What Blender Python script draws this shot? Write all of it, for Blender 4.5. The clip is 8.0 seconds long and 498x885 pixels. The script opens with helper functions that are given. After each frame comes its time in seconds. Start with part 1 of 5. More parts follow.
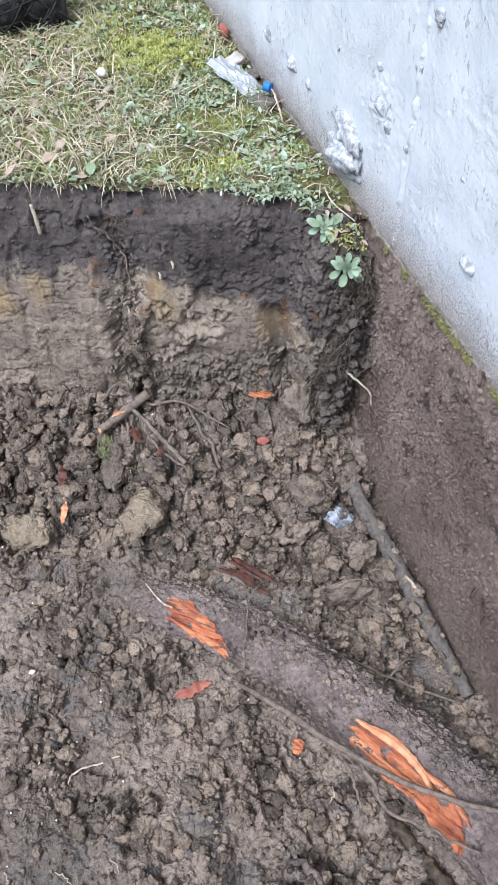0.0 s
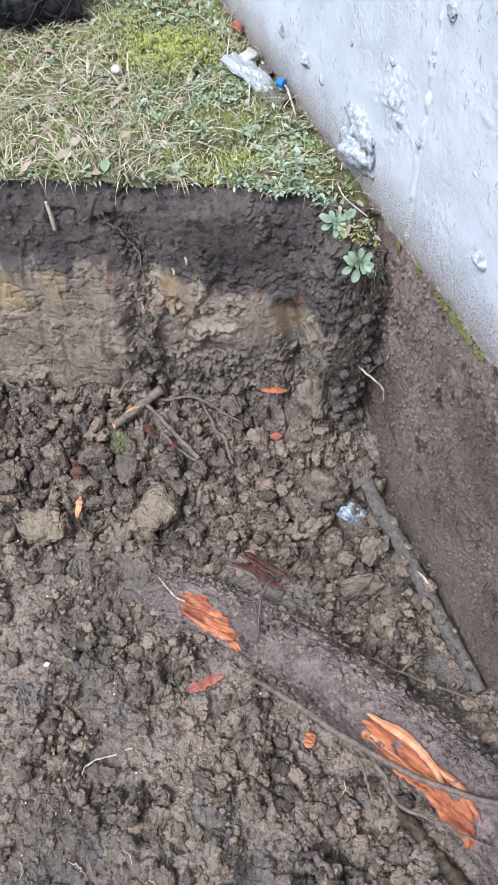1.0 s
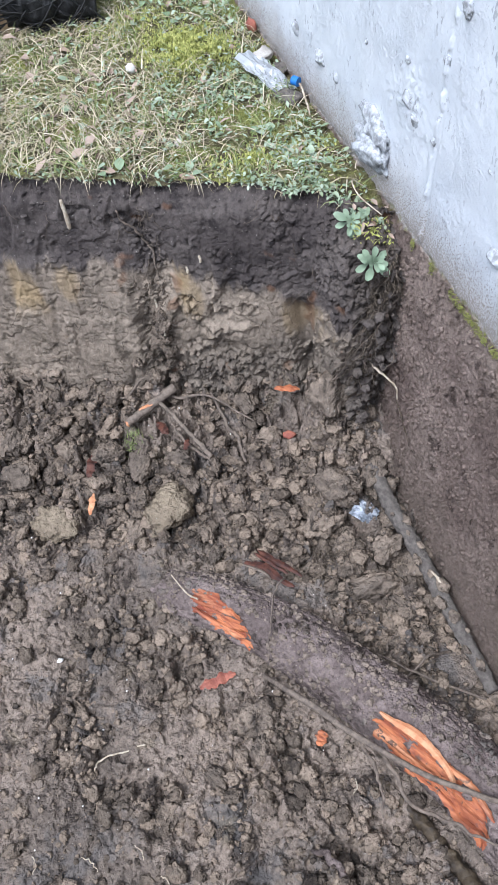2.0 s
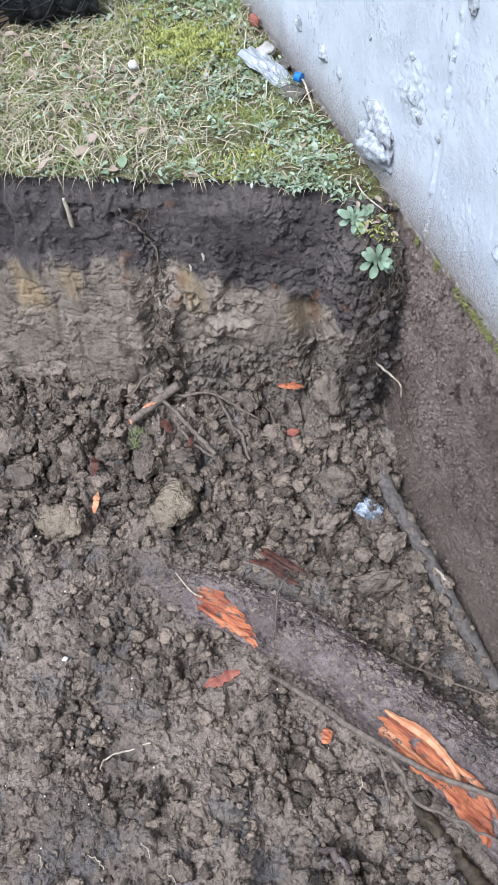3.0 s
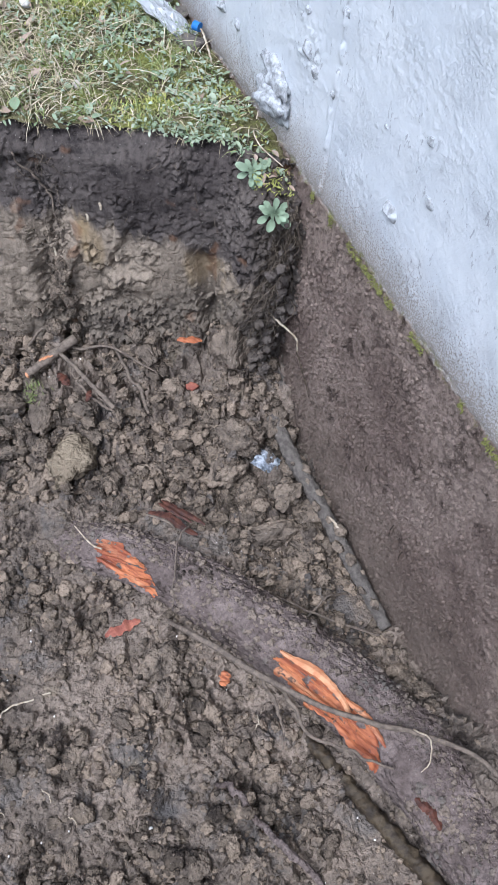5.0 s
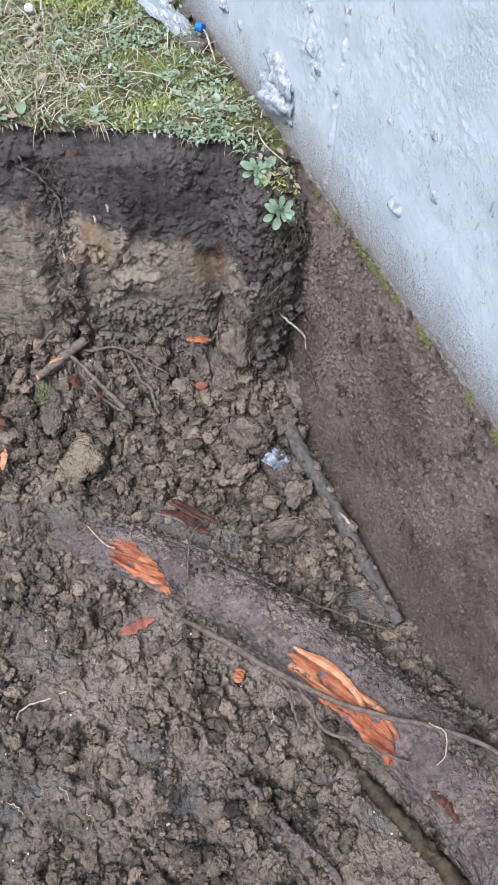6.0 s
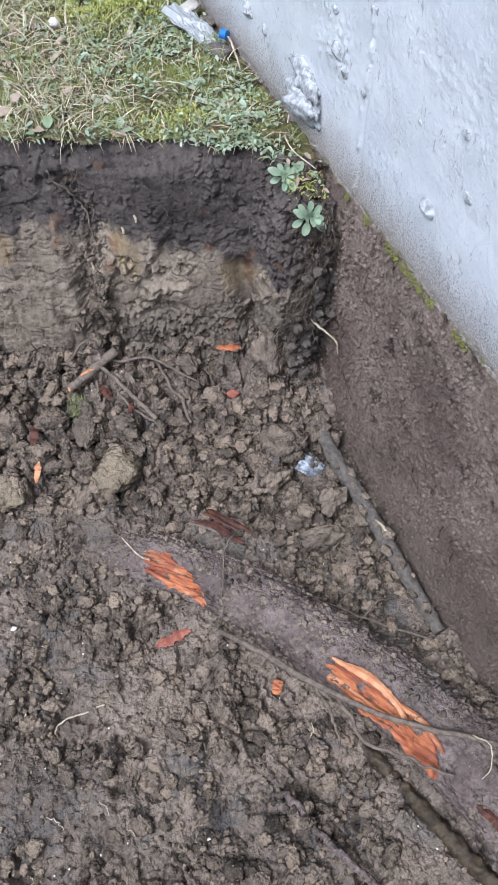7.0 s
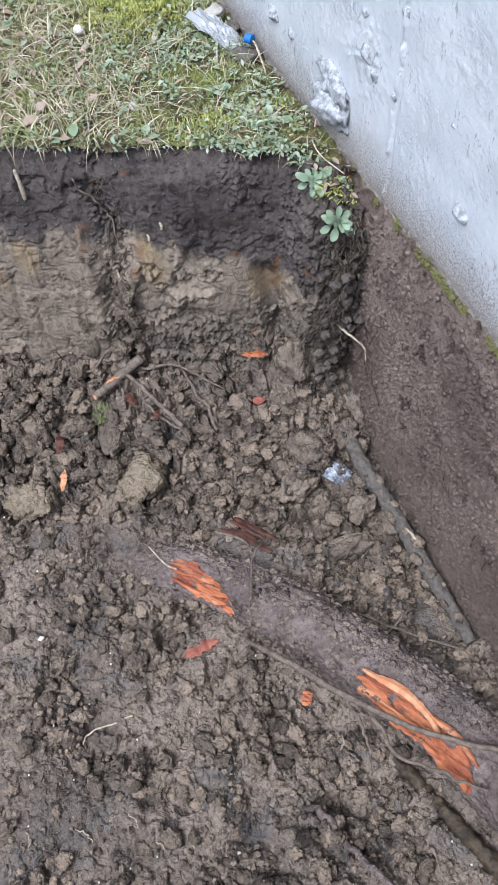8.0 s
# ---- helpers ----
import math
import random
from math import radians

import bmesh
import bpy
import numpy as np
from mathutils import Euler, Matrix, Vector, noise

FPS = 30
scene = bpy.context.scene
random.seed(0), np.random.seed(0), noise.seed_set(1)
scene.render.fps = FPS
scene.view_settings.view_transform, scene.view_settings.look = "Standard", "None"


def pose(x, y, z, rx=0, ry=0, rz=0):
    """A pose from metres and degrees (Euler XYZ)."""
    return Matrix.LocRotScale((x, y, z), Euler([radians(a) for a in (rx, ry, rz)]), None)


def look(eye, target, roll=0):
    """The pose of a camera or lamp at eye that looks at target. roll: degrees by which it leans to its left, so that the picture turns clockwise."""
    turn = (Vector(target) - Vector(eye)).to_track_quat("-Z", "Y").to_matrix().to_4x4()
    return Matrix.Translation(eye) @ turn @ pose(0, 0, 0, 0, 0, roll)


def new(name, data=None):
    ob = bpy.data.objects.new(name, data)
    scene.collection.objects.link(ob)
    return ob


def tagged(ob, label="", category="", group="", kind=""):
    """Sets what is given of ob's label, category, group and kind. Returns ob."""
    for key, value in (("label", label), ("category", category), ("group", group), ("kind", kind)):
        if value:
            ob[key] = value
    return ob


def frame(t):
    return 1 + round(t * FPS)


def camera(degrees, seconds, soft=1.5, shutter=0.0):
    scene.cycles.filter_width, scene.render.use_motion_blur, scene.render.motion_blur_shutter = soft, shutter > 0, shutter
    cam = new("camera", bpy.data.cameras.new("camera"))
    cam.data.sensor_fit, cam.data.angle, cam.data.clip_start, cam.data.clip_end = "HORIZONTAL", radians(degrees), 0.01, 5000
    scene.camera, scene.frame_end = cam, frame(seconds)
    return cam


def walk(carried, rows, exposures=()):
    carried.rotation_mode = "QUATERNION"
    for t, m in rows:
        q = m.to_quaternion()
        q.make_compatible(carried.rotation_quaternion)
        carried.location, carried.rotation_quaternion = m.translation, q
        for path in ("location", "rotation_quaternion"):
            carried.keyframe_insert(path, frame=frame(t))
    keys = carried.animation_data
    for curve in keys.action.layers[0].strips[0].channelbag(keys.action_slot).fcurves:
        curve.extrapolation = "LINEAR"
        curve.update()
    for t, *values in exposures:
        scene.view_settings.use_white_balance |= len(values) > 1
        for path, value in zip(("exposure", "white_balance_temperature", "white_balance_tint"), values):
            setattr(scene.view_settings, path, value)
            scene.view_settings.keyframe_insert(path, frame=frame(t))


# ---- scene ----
cam = camera(35.4, 8.0, soft=1.1)
PATH = [
    (0, (0.046, -0.053, 1.38), (0.447, 1.08, -0.218), -1.4),
    (0.5, (0.048, -0.053, 1.387), (0.418, 1.079, -0.219), -2.5),
    (1, (0.05, -0.066, 1.386), (0.412, 1.075, -0.217), -2.8),
    (1.5, (0.048, -0.071, 1.386), (0.393, 1.078, -0.215), -3.2),
    (3, (0.044, -0.054, 1.392), (0.367, 1.085, -0.22), -4.2),
    (3.5, (0.068, -0.116, 1.38), (0.488, 0.998, -0.227), -1.0),
    (4, (0.046, -0.082, 1.384), (0.499, 0.979, -0.249), 0.9),
    (4.2, (0.042, -0.089, 1.409), (0.538, 0.937, -0.235), 3.9),
    (5.3, (0.026, -0.124, 1.396), (0.562, 0.851, -0.266), 6.2),
    (5.5, (0.025, -0.138, 1.411), (0.546, 0.847, -0.25), 5.2),
    (6, (0.025, -0.122, 1.402), (0.534, 0.869, -0.259), 4.0),
    (6.5, (0.028, -0.12, 1.404), (0.508, 0.892, -0.253), 1.8),
    (7, (0.031, -0.094, 1.389), (0.47, 0.936, -0.268), -0.6),
    (7.5, (0.027, -0.087, 1.382), (0.44, 0.961, -0.27), -2.2),
    (8, (0.021, -0.054, 1.381), (0.415, 0.998, -0.274), -3.0),
]
walk(cam, [(t, look(eye, target, roll)) for t, eye, target, roll in PATH],
     [(0.0, 1.63, 5700, 12), (1.5, 1.57, 5680, 12), (3.5, 1.54, 5500, 11.5), (4.0, 1.42, 5580, 12), (5.5, 1.41, 5600, 12), (6.5, 1.41, 5650, 12), (8.0, 1.40, 5700, 12)])

# ---------------------------------------------------------------- light
world = bpy.data.worlds.new("overcast_sky")
scene.world = world
world.use_nodes = True
wt = world.node_tree
sky = wt.nodes.new("ShaderNodeTexSky")
sky.sky_type, sky.sun_disc = "NISHITA", False
sky.sun_elevation, sky.sun_rotation = radians(60), radians(241)
sky.air_density, sky.dust_density, sky.ozone_density = 1.0, 3.0, 1.0
grey = wt.nodes.new("ShaderNodeHueSaturation")
grey.inputs["Saturation"].default_value = 0.45
wt.links.new(sky.outputs[0], grey.inputs["Color"])
wt.links.new(grey.outputs[0], wt.nodes["Background"].inputs[0])
wt.nodes["Background"].inputs[1].default_value = 0.085
sun = new("sun", bpy.data.lights.new("sun", "SUN"))
sun.data.energy, sun.data.angle, sun.data.color = 1.35, radians(28), (1.0, 0.98, 0.95)
sun.matrix_world = look((-2.6, -0.6, 5.2), (0.3, 1.0, -0.8))

# ---------------------------------------------------------------- noise and mesh helpers
PERM = np.random.RandomState(7).permutation(256)
PERM = np.concatenate([PERM, PERM, PERM])
GRAD = np.array([(1, 1, 0), (-1, 1, 0), (1, -1, 0), (-1, -1, 0), (1, 0, 1), (-1, 0, 1), (1, 0, -1), (-1, 0, -1),
                 (0, 1, 1), (0, -1, 1), (0, 1, -1), (0, -1, -1)], float)


def gnoise(x, y, z):
    """Gradient noise on arrays, about -1 to 1."""
    x, y, z = np.broadcast_arrays(np.asarray(x, float), np.asarray(y, float), np.asarray(z, float))
    xi, yi, zi = np.floor(x).astype(int), np.floor(y).astype(int), np.floor(z).astype(int)
    xf, yf, zf = x - xi, y - yi, z - zi
    u, v, w = (f * f * f * (f * (f * 6 - 15) + 10) for f in (xf, yf, zf))
    xi, yi, zi = xi & 255, yi & 255, zi & 255
    out = 0
    for i in (0, 1):
        for j in (0, 1):
            for k in (0, 1):
                g = GRAD[PERM[PERM[PERM[xi + i] + yi + j] + zi + k] % 12]
                dot = g[..., 0] * (xf - i) + g[..., 1] * (yf - j) + g[..., 2] * (zf - k)
                out = out + dot * (u if i else 1 - u) * (v if j else 1 - v) * (w if k else 1 - w)
    return out


def fbm(x, y, z, octaves=4):
    total, amp = 0, 1.0
    for o in range(octaves):
        total = total + amp * gnoise(x * 2 ** o + 17.3 * o, y * 2 ** o + 5.1 * o, z * 2 ** o + 9.7 * o)
        amp *= 0.5
    return total


def cells(x, y, seed=0):
    """Distance to the nearest and second nearest scattered point, and the nearest one's random value."""
    xi, yi = np.floor(x).astype(int), np.floor(y).astype(int)
    f1, f2, val = np.full(x.shape, 9.0), np.full(x.shape, 9.0), np.zeros(x.shape)
    for i in (-1, 0, 1):
        for j in (-1, 0, 1):
            h = PERM[(PERM[(xi + i + seed) & 255] + yi + j) & 255]
            px, py = xi + i + PERM[h] / 255.0, yi + j + PERM[h + 91] / 255.0
            d = np.hypot(px - x, py - y)
            near = d < f1
            f2 = np.where(near, f1, np.minimum(f2, d))
            f1, val = np.where(near, d, f1), np.where(near, PERM[h + 37] / 255.0, val)
    return f1, f2, val


def facets(x, y, seed=0, tilt=0.9):
    """Scattered broken plates: each cell's own tilted level, and the width of the gap beside it."""
    xi, yi = np.floor(x).astype(int), np.floor(y).astype(int)
    f1, f2, lev = np.full(x.shape, 9.0), np.full(x.shape, 9.0), np.zeros(x.shape)
    for i in (-1, 0, 1):
        for j in (-1, 0, 1):
            h = PERM[(PERM[(xi + i + seed) & 255] + yi + j) & 255]
            dx, dy = x - (xi + i + PERM[h] / 255.0), y - (yi + j + PERM[h + 91] / 255.0)
            d = np.hypot(dx, dy)
            own = PERM[h + 37] / 255.0 - 0.5 + tilt * ((PERM[h + 53] / 127.5 - 1) * dx + (PERM[h + 71] / 127.5 - 1) * dy)
            near = d < f1
            f2 = np.where(near, f1, np.minimum(f2, d))
            f1, lev = np.where(near, d, f1), np.where(near, own, lev)
    return lev, f2 - f1


def smooth(v):
    v = np.clip(v, 0, 1)
    return v * v * (3 - 2 * v)


def mesh_of(name, verts, faces, material=None, shade=True):
    me = bpy.data.meshes.new(name)
    me.from_pydata(np.asarray(verts, float).tolist(), [], faces if isinstance(faces, list) else faces.tolist())
    if shade:
        me.polygons.foreach_set("use_smooth", np.ones(len(me.polygons), bool))
    if material:
        me.materials.append(material)
    me.update()
    return me


def grid_faces(rows, cols, wrap=False):
    i = np.arange(rows - 1)[:, None] * cols
    j = np.arange(cols if wrap else cols - 1)[None, :]
    k = (j + 1) % cols
    return np.stack([i + j, i + k, i + cols + k, i + cols + j], -1).reshape(-1, 4)


def thing(name, mesh=None, label="", category="", group="", kind="", at=None):
    ob = tagged(new(name, mesh), label, category, group, kind)
    if at is not None:
        ob.matrix_basis = at
    return ob


def part(name, mesh, parent, label="", at=None):
    ob = new(name, mesh)
    ob.parent = parent
    if at is not None:
        ob.matrix_basis = at
    if label:
        ob["label"] = label
    return ob


def spline(points, count):
    """Evenly spread points on a smooth curve through the given ones."""
    p = np.asarray(points, float)
    q = np.vstack([2 * p[0] - p[1], p, 2 * p[-1] - p[-2]])
    out = []
    for t in np.linspace(0, len(p) - 1.0001, count):
        i, f = int(t), t - int(t)
        a, b, c, d = q[i], q[i + 1], q[i + 2], q[i + 3]
        out.append(0.5 * (2 * b + (c - a) * f + (2 * a - 5 * b + 4 * c - d) * f * f + (3 * b - a - 3 * c + d) * f ** 3))
    return np.array(out)


def tube(points, radii, count=24, seg=8, rough=0.12, freq=40.0, seed=0.0, wander=0.0):
    """Vertices and faces of a rough tapering tube along a curve."""
    c = spline(points, count)
    s = np.linspace(0, 1, count)
    if wander:
        for k in range(3):
            c[:, k] += wander * gnoise(s * 9 + seed, seed * 3.1 + k * 7.7, 0.5) * np.minimum(1, 8 * s * (1 - s) + 0.2)
    r = np.interp(s, np.linspace(0, 1, len(radii)), radii)
    tan = np.gradient(c, axis=0)
    tan /= np.linalg.norm(tan, axis=1)[:, None]
    side = np.cross(tan, (0.13, 0.21, 0.97))
    side /= np.linalg.norm(side, axis=1)[:, None]
    up = np.cross(side, tan)
    a = np.linspace(0, 2 * math.pi, seg, endpoint=False)
    ring = np.cos(a)[None, :, None] * side[:, None] + np.sin(a)[None, :, None] * up[:, None]
    base = c[:, None] + ring * r[:, None, None]
    k = 1 + rough * gnoise(base[..., 0] * freq + seed, base[..., 1] * freq, base[..., 2] * freq)
    v = (c[:, None] + ring * (r[:, None] * k)[..., None]).reshape(-1, 3)
    f = grid_faces(count, seg, True).tolist()
    f.append(list(range(seg))[::-1])
    f.append(list(range((count - 1) * seg, count * seg)))
    return v, f


def joined(pieces):
    vs, fs, n = [], [], 0
    for v, f in pieces:
        vs.append(np.asarray(v))
        fs.extend([[i + n for i in q] for q in (f if isinstance(f, list) else f.tolist())])
        n += len(v)
    return np.vstack(vs), fs


def strips(pos, heading, length, width, pitch, bend, profile=(1.0, 0.75, 0.0), cup=0.0, twist=None):
    """Many tapered bent strips at once: blades, straws and leaves."""
    n, m = len(pos), len(profile)
    ang = pitch[:, None] - bend[:, None] * np.linspace(0, 1, m)[None, :]
    step = (length / (m - 1))[:, None]
    out = np.concatenate([np.zeros((n, 1)), np.cumsum(np.cos(ang[:, :-1]) * step, 1)], 1)
    up = np.concatenate([np.zeros((n, 1)), np.cumsum(np.sin(ang[:, :-1]) * step, 1)], 1)
    hx, hy = np.cos(heading)[:, None], np.sin(heading)[:, None]
    mid = np.stack([pos[:, :1] + hx * out, pos[:, 1:2] + hy * out, pos[:, 2:3] + up], -1)
    half = 0.5 * width[:, None] * np.asarray(profile)[None, :]
    tw = np.zeros(n) if twist is None else twist
    sx, sy, sz = -hy * np.cos(tw)[:, None], hx * np.cos(tw)[:, None], np.sin(tw)[:, None] * np.ones_like(hx)
    sv = np.stack([sx * half, sy * half, sz * half + 0 * half], -1)
    lift = np.zeros_like(mid)
    lift[..., 2] = cup * half
    cols = [mid - sv + lift, mid - 0 * sv, mid + sv + lift] if cup else [mid - sv, mid + sv]
    w = len(cols)
    v = np.stack(cols, 2).reshape(-1, 3)
    f = grid_faces(m, w)
    f = (np.arange(n)[:, None, None] * (m * w) + f[None]).reshape(-1, 4)
    return v, f


# ---------------------------------------------------------------- materials
def material(name, rough=0.8, spec=0.3):
    m = bpy.data.materials.new(name)
    m.use_nodes = True
    b = m.node_tree.nodes["Principled BSDF"]
    b.inputs["Roughness"].default_value = rough
    b.inputs["Specular IOR Level"].default_value = spec
    return m, m.node_tree, b


def nd(t, kind, **sockets):
    n = t.nodes.new("ShaderNode" + kind)
    for k, v in sockets.items():
        s = n.inputs[k.replace("_", " ")]
        if hasattr(v, "is_linked"):
            t.links.new(v, s)
        else:
            s.default_value = v
    return n


def coords(t, shared=False, stretch=(1, 1, 1)):
    c = t.nodes.new("ShaderNodeTexCoord").outputs["Object"]
    m = nd(t, "Mapping", Vector=c, Scale=stretch)
    if shared:
        r = t.nodes.new("ShaderNodeObjectInfo").outputs["Random"]
        k = calc(t, "MULTIPLY", r, 37.0)
        o = nd(t, "CombineXYZ", X=k, Y=k)
        t.links.new(o.outputs[0], m.inputs["Location"])
    return m.outputs[0]


def noise_tex(t, vec, scale, detail=4.0, rough=0.6):
    return nd(t, "TexNoise", Vector=vec, Scale=scale, Detail=detail, Roughness=rough).outputs["Fac"]


def span(t, value, lo, hi, a=0.0, b=1.0):
    n = nd(t, "MapRange", Value=value, From_Min=lo, From_Max=hi, To_Min=a, To_Max=b)
    n.interpolation_type = "SMOOTHSTEP"
    return n.outputs["Result"]


def calc(t, op, a, b):
    n = t.nodes.new("ShaderNodeMath")
    n.operation = op
    for i, v in enumerate((a, b)):
        if hasattr(v, "is_linked"):
            t.links.new(v, n.inputs[i])
        else:
            n.inputs[i].default_value = v
    return n.outputs[0]


def blend(t, fac, a, b, mode="MIX"):
    n = t.nodes.new("ShaderNodeMix")
    n.data_type, n.blend_type = "RGBA", mode
    for i, v in ((0, fac), (6, a), (7, b)):
        if hasattr(v, "is_linked"):
            t.links.new(v, n.inputs[i])
        else:
            n.inputs[i].default_value = (*v, 1.0) if isinstance(v, tuple) else v
    return n.outputs[2]


def finish(t, b, colour, height=None, strength=0.5, distance=0.01, rough=None):
    t.links.new(colour, b.inputs["Base Color"])
    if height is not None:
        bm = nd(t, "Bump", Height=height, Strength=strength, Distance=distance)
        t.links.new(bm.outputs[0], b.inputs["Normal"])
    if rough is not None:
        t.links.new(rough, b.inputs["Roughness"])


def soil_colour(t, vec, dark, mid, light, patch=3.0):
    big = noise_tex(t, vec, patch, 5, 0.6)
    grain = noise_tex(t, vec, 45.0, 6, 0.75)
    c = blend(t, span(t, big, 0.38, 0.62), mid, light)
    c = blend(t, span(t, noise_tex(t, vec, patch * 2.7, 5, 0.65), 0.55, 0.68), c, dark)
    c = blend(t, span(t, grain, 0.32, 0.60), blend(t, 0.6, c, dark), c)
    c = blend(t, span(t, noise_tex(t, vec, 150.0, 4, 0.7), 0.58, 0.72, 0.0, 0.45), c, light)
    speck = nd(t, "TexVoronoi", Vector=vec, Scale=55.0)
    return blend(t, span(t, speck.outputs["Distance"], 0.10, 0.06), c, blend(t, 0.5, c, (0.42, 0.40, 0.36)))


def soil(name, dark, mid, light, shared=False, patch=3.0, rough=(0.6, 1.0), bump=1.0, unit=1.0, island=False, smear=False):
    m, t, b = material(name, 0.85, 0.18)
    vec = coords(t, shared, (unit, unit, unit))
    c = soil_colour(t, vec, dark, mid, light, patch)
    if smear:
        wet = span(t, noise_tex(t, vec, 5.5, 4, 0.6), 0.52, 0.62)
        c = blend(t, calc(t, "MULTIPLY", wet, 0.55), c, (0.116, 0.110, 0.106))
        c = blend(t, span(t, noise_tex(t, vec, 7.5, 3, 0.5), 0.63, 0.70, 0.0, 0.5), c, (0.24, 0.196, 0.14))
    if island:
        r = t.nodes.new("ShaderNodeNewGeometry").outputs["Random Per Island"]
        c = blend(t, span(t, r, 0.45, 1.0, 0.0, 0.75), c, light)
        c = blend(t, span(t, r, 0.35, 0.0, 0.0, 0.5), c, dark)
    h = calc(t, "ADD", noise_tex(t, vec, 70.0, 4, 0.6), calc(t, "MULTIPLY", noise_tex(t, vec, 200.0, 2, 0.5), 0.2))
    warp = nd(t, "VectorMath")
    t.links.new(vec, warp.inputs[0])
    puff = nd(t, "TexNoise", Vector=vec, Scale=60.0, Detail=3.0)
    t.links.new(nd(t, "Mapping", Vector=puff.outputs["Color"], Scale=(0.016, 0.016, 0.016)).outputs[0], warp.inputs[1])
    for scale, amount in ((60.0, -1.0), (130.0, -0.5)):
        crumb = nd(t, "TexVoronoi", Vector=warp.outputs[0], Scale=scale)
        h = calc(t, "ADD", h, calc(t, "MULTIPLY", crumb.outputs["Distance"], amount))
    finish(t, b, c, h, bump, 0.0075, span(t, noise_tex(t, vec, 9.0, 4, 0.6), 0.35, 0.65, *rough))
    return m


FLOOR_SOIL = soil("pit_floor_soil", (0.038, 0.030, 0.025), (0.150, 0.123, 0.101), (0.264, 0.213, 0.171), patch=2.4, rough=(0.5, 0.95), smear=True)
CLOD_SOIL = soil("clod_soil", (0.054, 0.044, 0.036), (0.156, 0.126, 0.100), (0.263, 0.211, 0.162), True, 6.0)
CLOD_UNIT = soil("small_clod_soil", (0.036, 0.030, 0.024), (0.139, 0.113, 0.090), (0.255, 0.203, 0.156), True, 6.0, unit=0.05)
CRUMB_SOIL = soil("crumb_soil", (0.030, 0.024, 0.020), (0.130, 0.105, 0.081), (0.284, 0.224, 0.169), patch=3.0, island=True)
TAN_SOIL = soil("tan_clay", (0.121, 0.096, 0.067), (0.235, 0.190, 0.136), (0.291, 0.239, 0.170), True, 8.0)


def cut_face_material():
    m, t, b = material("cut_earth_layers", 0.85, 0.18)
    vec = coords(t)
    streak = coords(t, stretch=(1, 1, 0.22))
    xyz = nd(t, "SeparateXYZ", Vector=t.nodes.new("ShaderNodeTexCoord").outputs["Object"])
    wob = calc(t, "MULTIPLY", calc(t, "SUBTRACT", noise_tex(t, streak, 7.0, 5, 0.65), 0.5), 0.34)
    lev = calc(t, "ADD", calc(t, "ADD", xyz.outputs["Z"], span(t, xyz.outputs["X"], 0.35, 0.85, 0.0, 0.11)), wob)
    top = soil_colour(t, vec, (0.030, 0.025, 0.024), (0.070, 0.059, 0.055), (0.115, 0.098, 0.088), 4.0)
    clay = soil_colour(t, vec, (0.108, 0.088, 0.068), (0.222, 0.182, 0.142), (0.305, 0.252, 0.196), 4.5)
    ochre = span(t, noise_tex(t, streak, 6.5, 2, 0.4), 0.58, 0.66)
    near = calc(t, "MULTIPLY", ochre, span(t, lev, -0.58, -0.42))
    clay = blend(t, calc(t, "MULTIPLY", near, 0.4), clay, (0.32, 0.225, 0.10))
    for sx, sz, rx, rz in ((0.430, -0.40, 0.040, 0.11), (0.760, -0.46, 0.060, 0.10), (0.06, -0.37, 0.05, 0.07), (-0.08, -0.42, 0.05, 0.06)):
        dx = calc(t, "DIVIDE", calc(t, "SUBTRACT", xyz.outputs["X"], sx), rx)
        dz = calc(t, "DIVIDE", calc(t, "SUBTRACT", xyz.outputs["Z"], sz), rz)
        d = calc(t, "ADD", calc(t, "MULTIPLY", dx, dx), calc(t, "MULTIPLY", dz, dz))
        d = calc(t, "ADD", d, calc(t, "MULTIPLY", calc(t, "SUBTRACT", noise_tex(t, streak, 24.0, 5, 0.7), 0.5), 3.0))
        clay = blend(t, span(t, d, 1.3, 0.2, 0.0, 0.42), clay, (0.33, 0.24, 0.125))
    low = soil_colour(t, vec, (0.072, 0.060, 0.050), (0.136, 0.114, 0.092), (0.192, 0.160, 0.126), 5.0)
    clay = blend(t, span(t, calc(t, "SUBTRACT", calc(t, "MULTIPLY", xyz.outputs["X"], 0.55), lev), 0.74, 0.95), clay, low)
    c = blend(t, span(t, lev, -0.325, -0.275), clay, top)
    corner = span(t, calc(t, "ADD", xyz.outputs["X"], calc(t, "MULTIPLY", noise_tex(t, vec, 9.0), 0.12)), 0.86, 0.95)
    c = blend(t, corner, c, blend(t, 0.75, low, top))
    rust = calc(t, "MULTIPLY", span(t, noise_tex(t, vec, 11.0, 2, 0.4), 0.66, 0.74), 0.5)
    c = blend(t, rust, c, (0.16, 0.075, 0.035))
    scrape = noise_tex(t, coords(t, stretch=(1, 1, 0.12)), 60.0, 4, 0.6)
    chip = noise_tex(t, coords(t, stretch=(0.7, 0.7, 1.2)), 26.0, 4, 0.6)
    h = calc(t, "ADD", calc(t, "MULTIPLY", scrape, 0.5), calc(t, "ADD", calc(t, "MULTIPLY", span(t, chip, 0.34, 0.40), 0.7), noise_tex(t, vec, 90.0, 5, 0.7)))
    crumb = nd(t, "TexVoronoi", Vector=vec, Scale=70.0)
    h = calc(t, "ADD", h, calc(t, "MULTIPLY", crumb.outputs["Distance"], -0.3))
    finish(t, b, c, h, 0.8, 0.007, span(t, noise_tex(t, vec, 7.0), 0.35, 0.65, 0.6, 1.0))
    return m


CUT_FACE = cut_face_material()


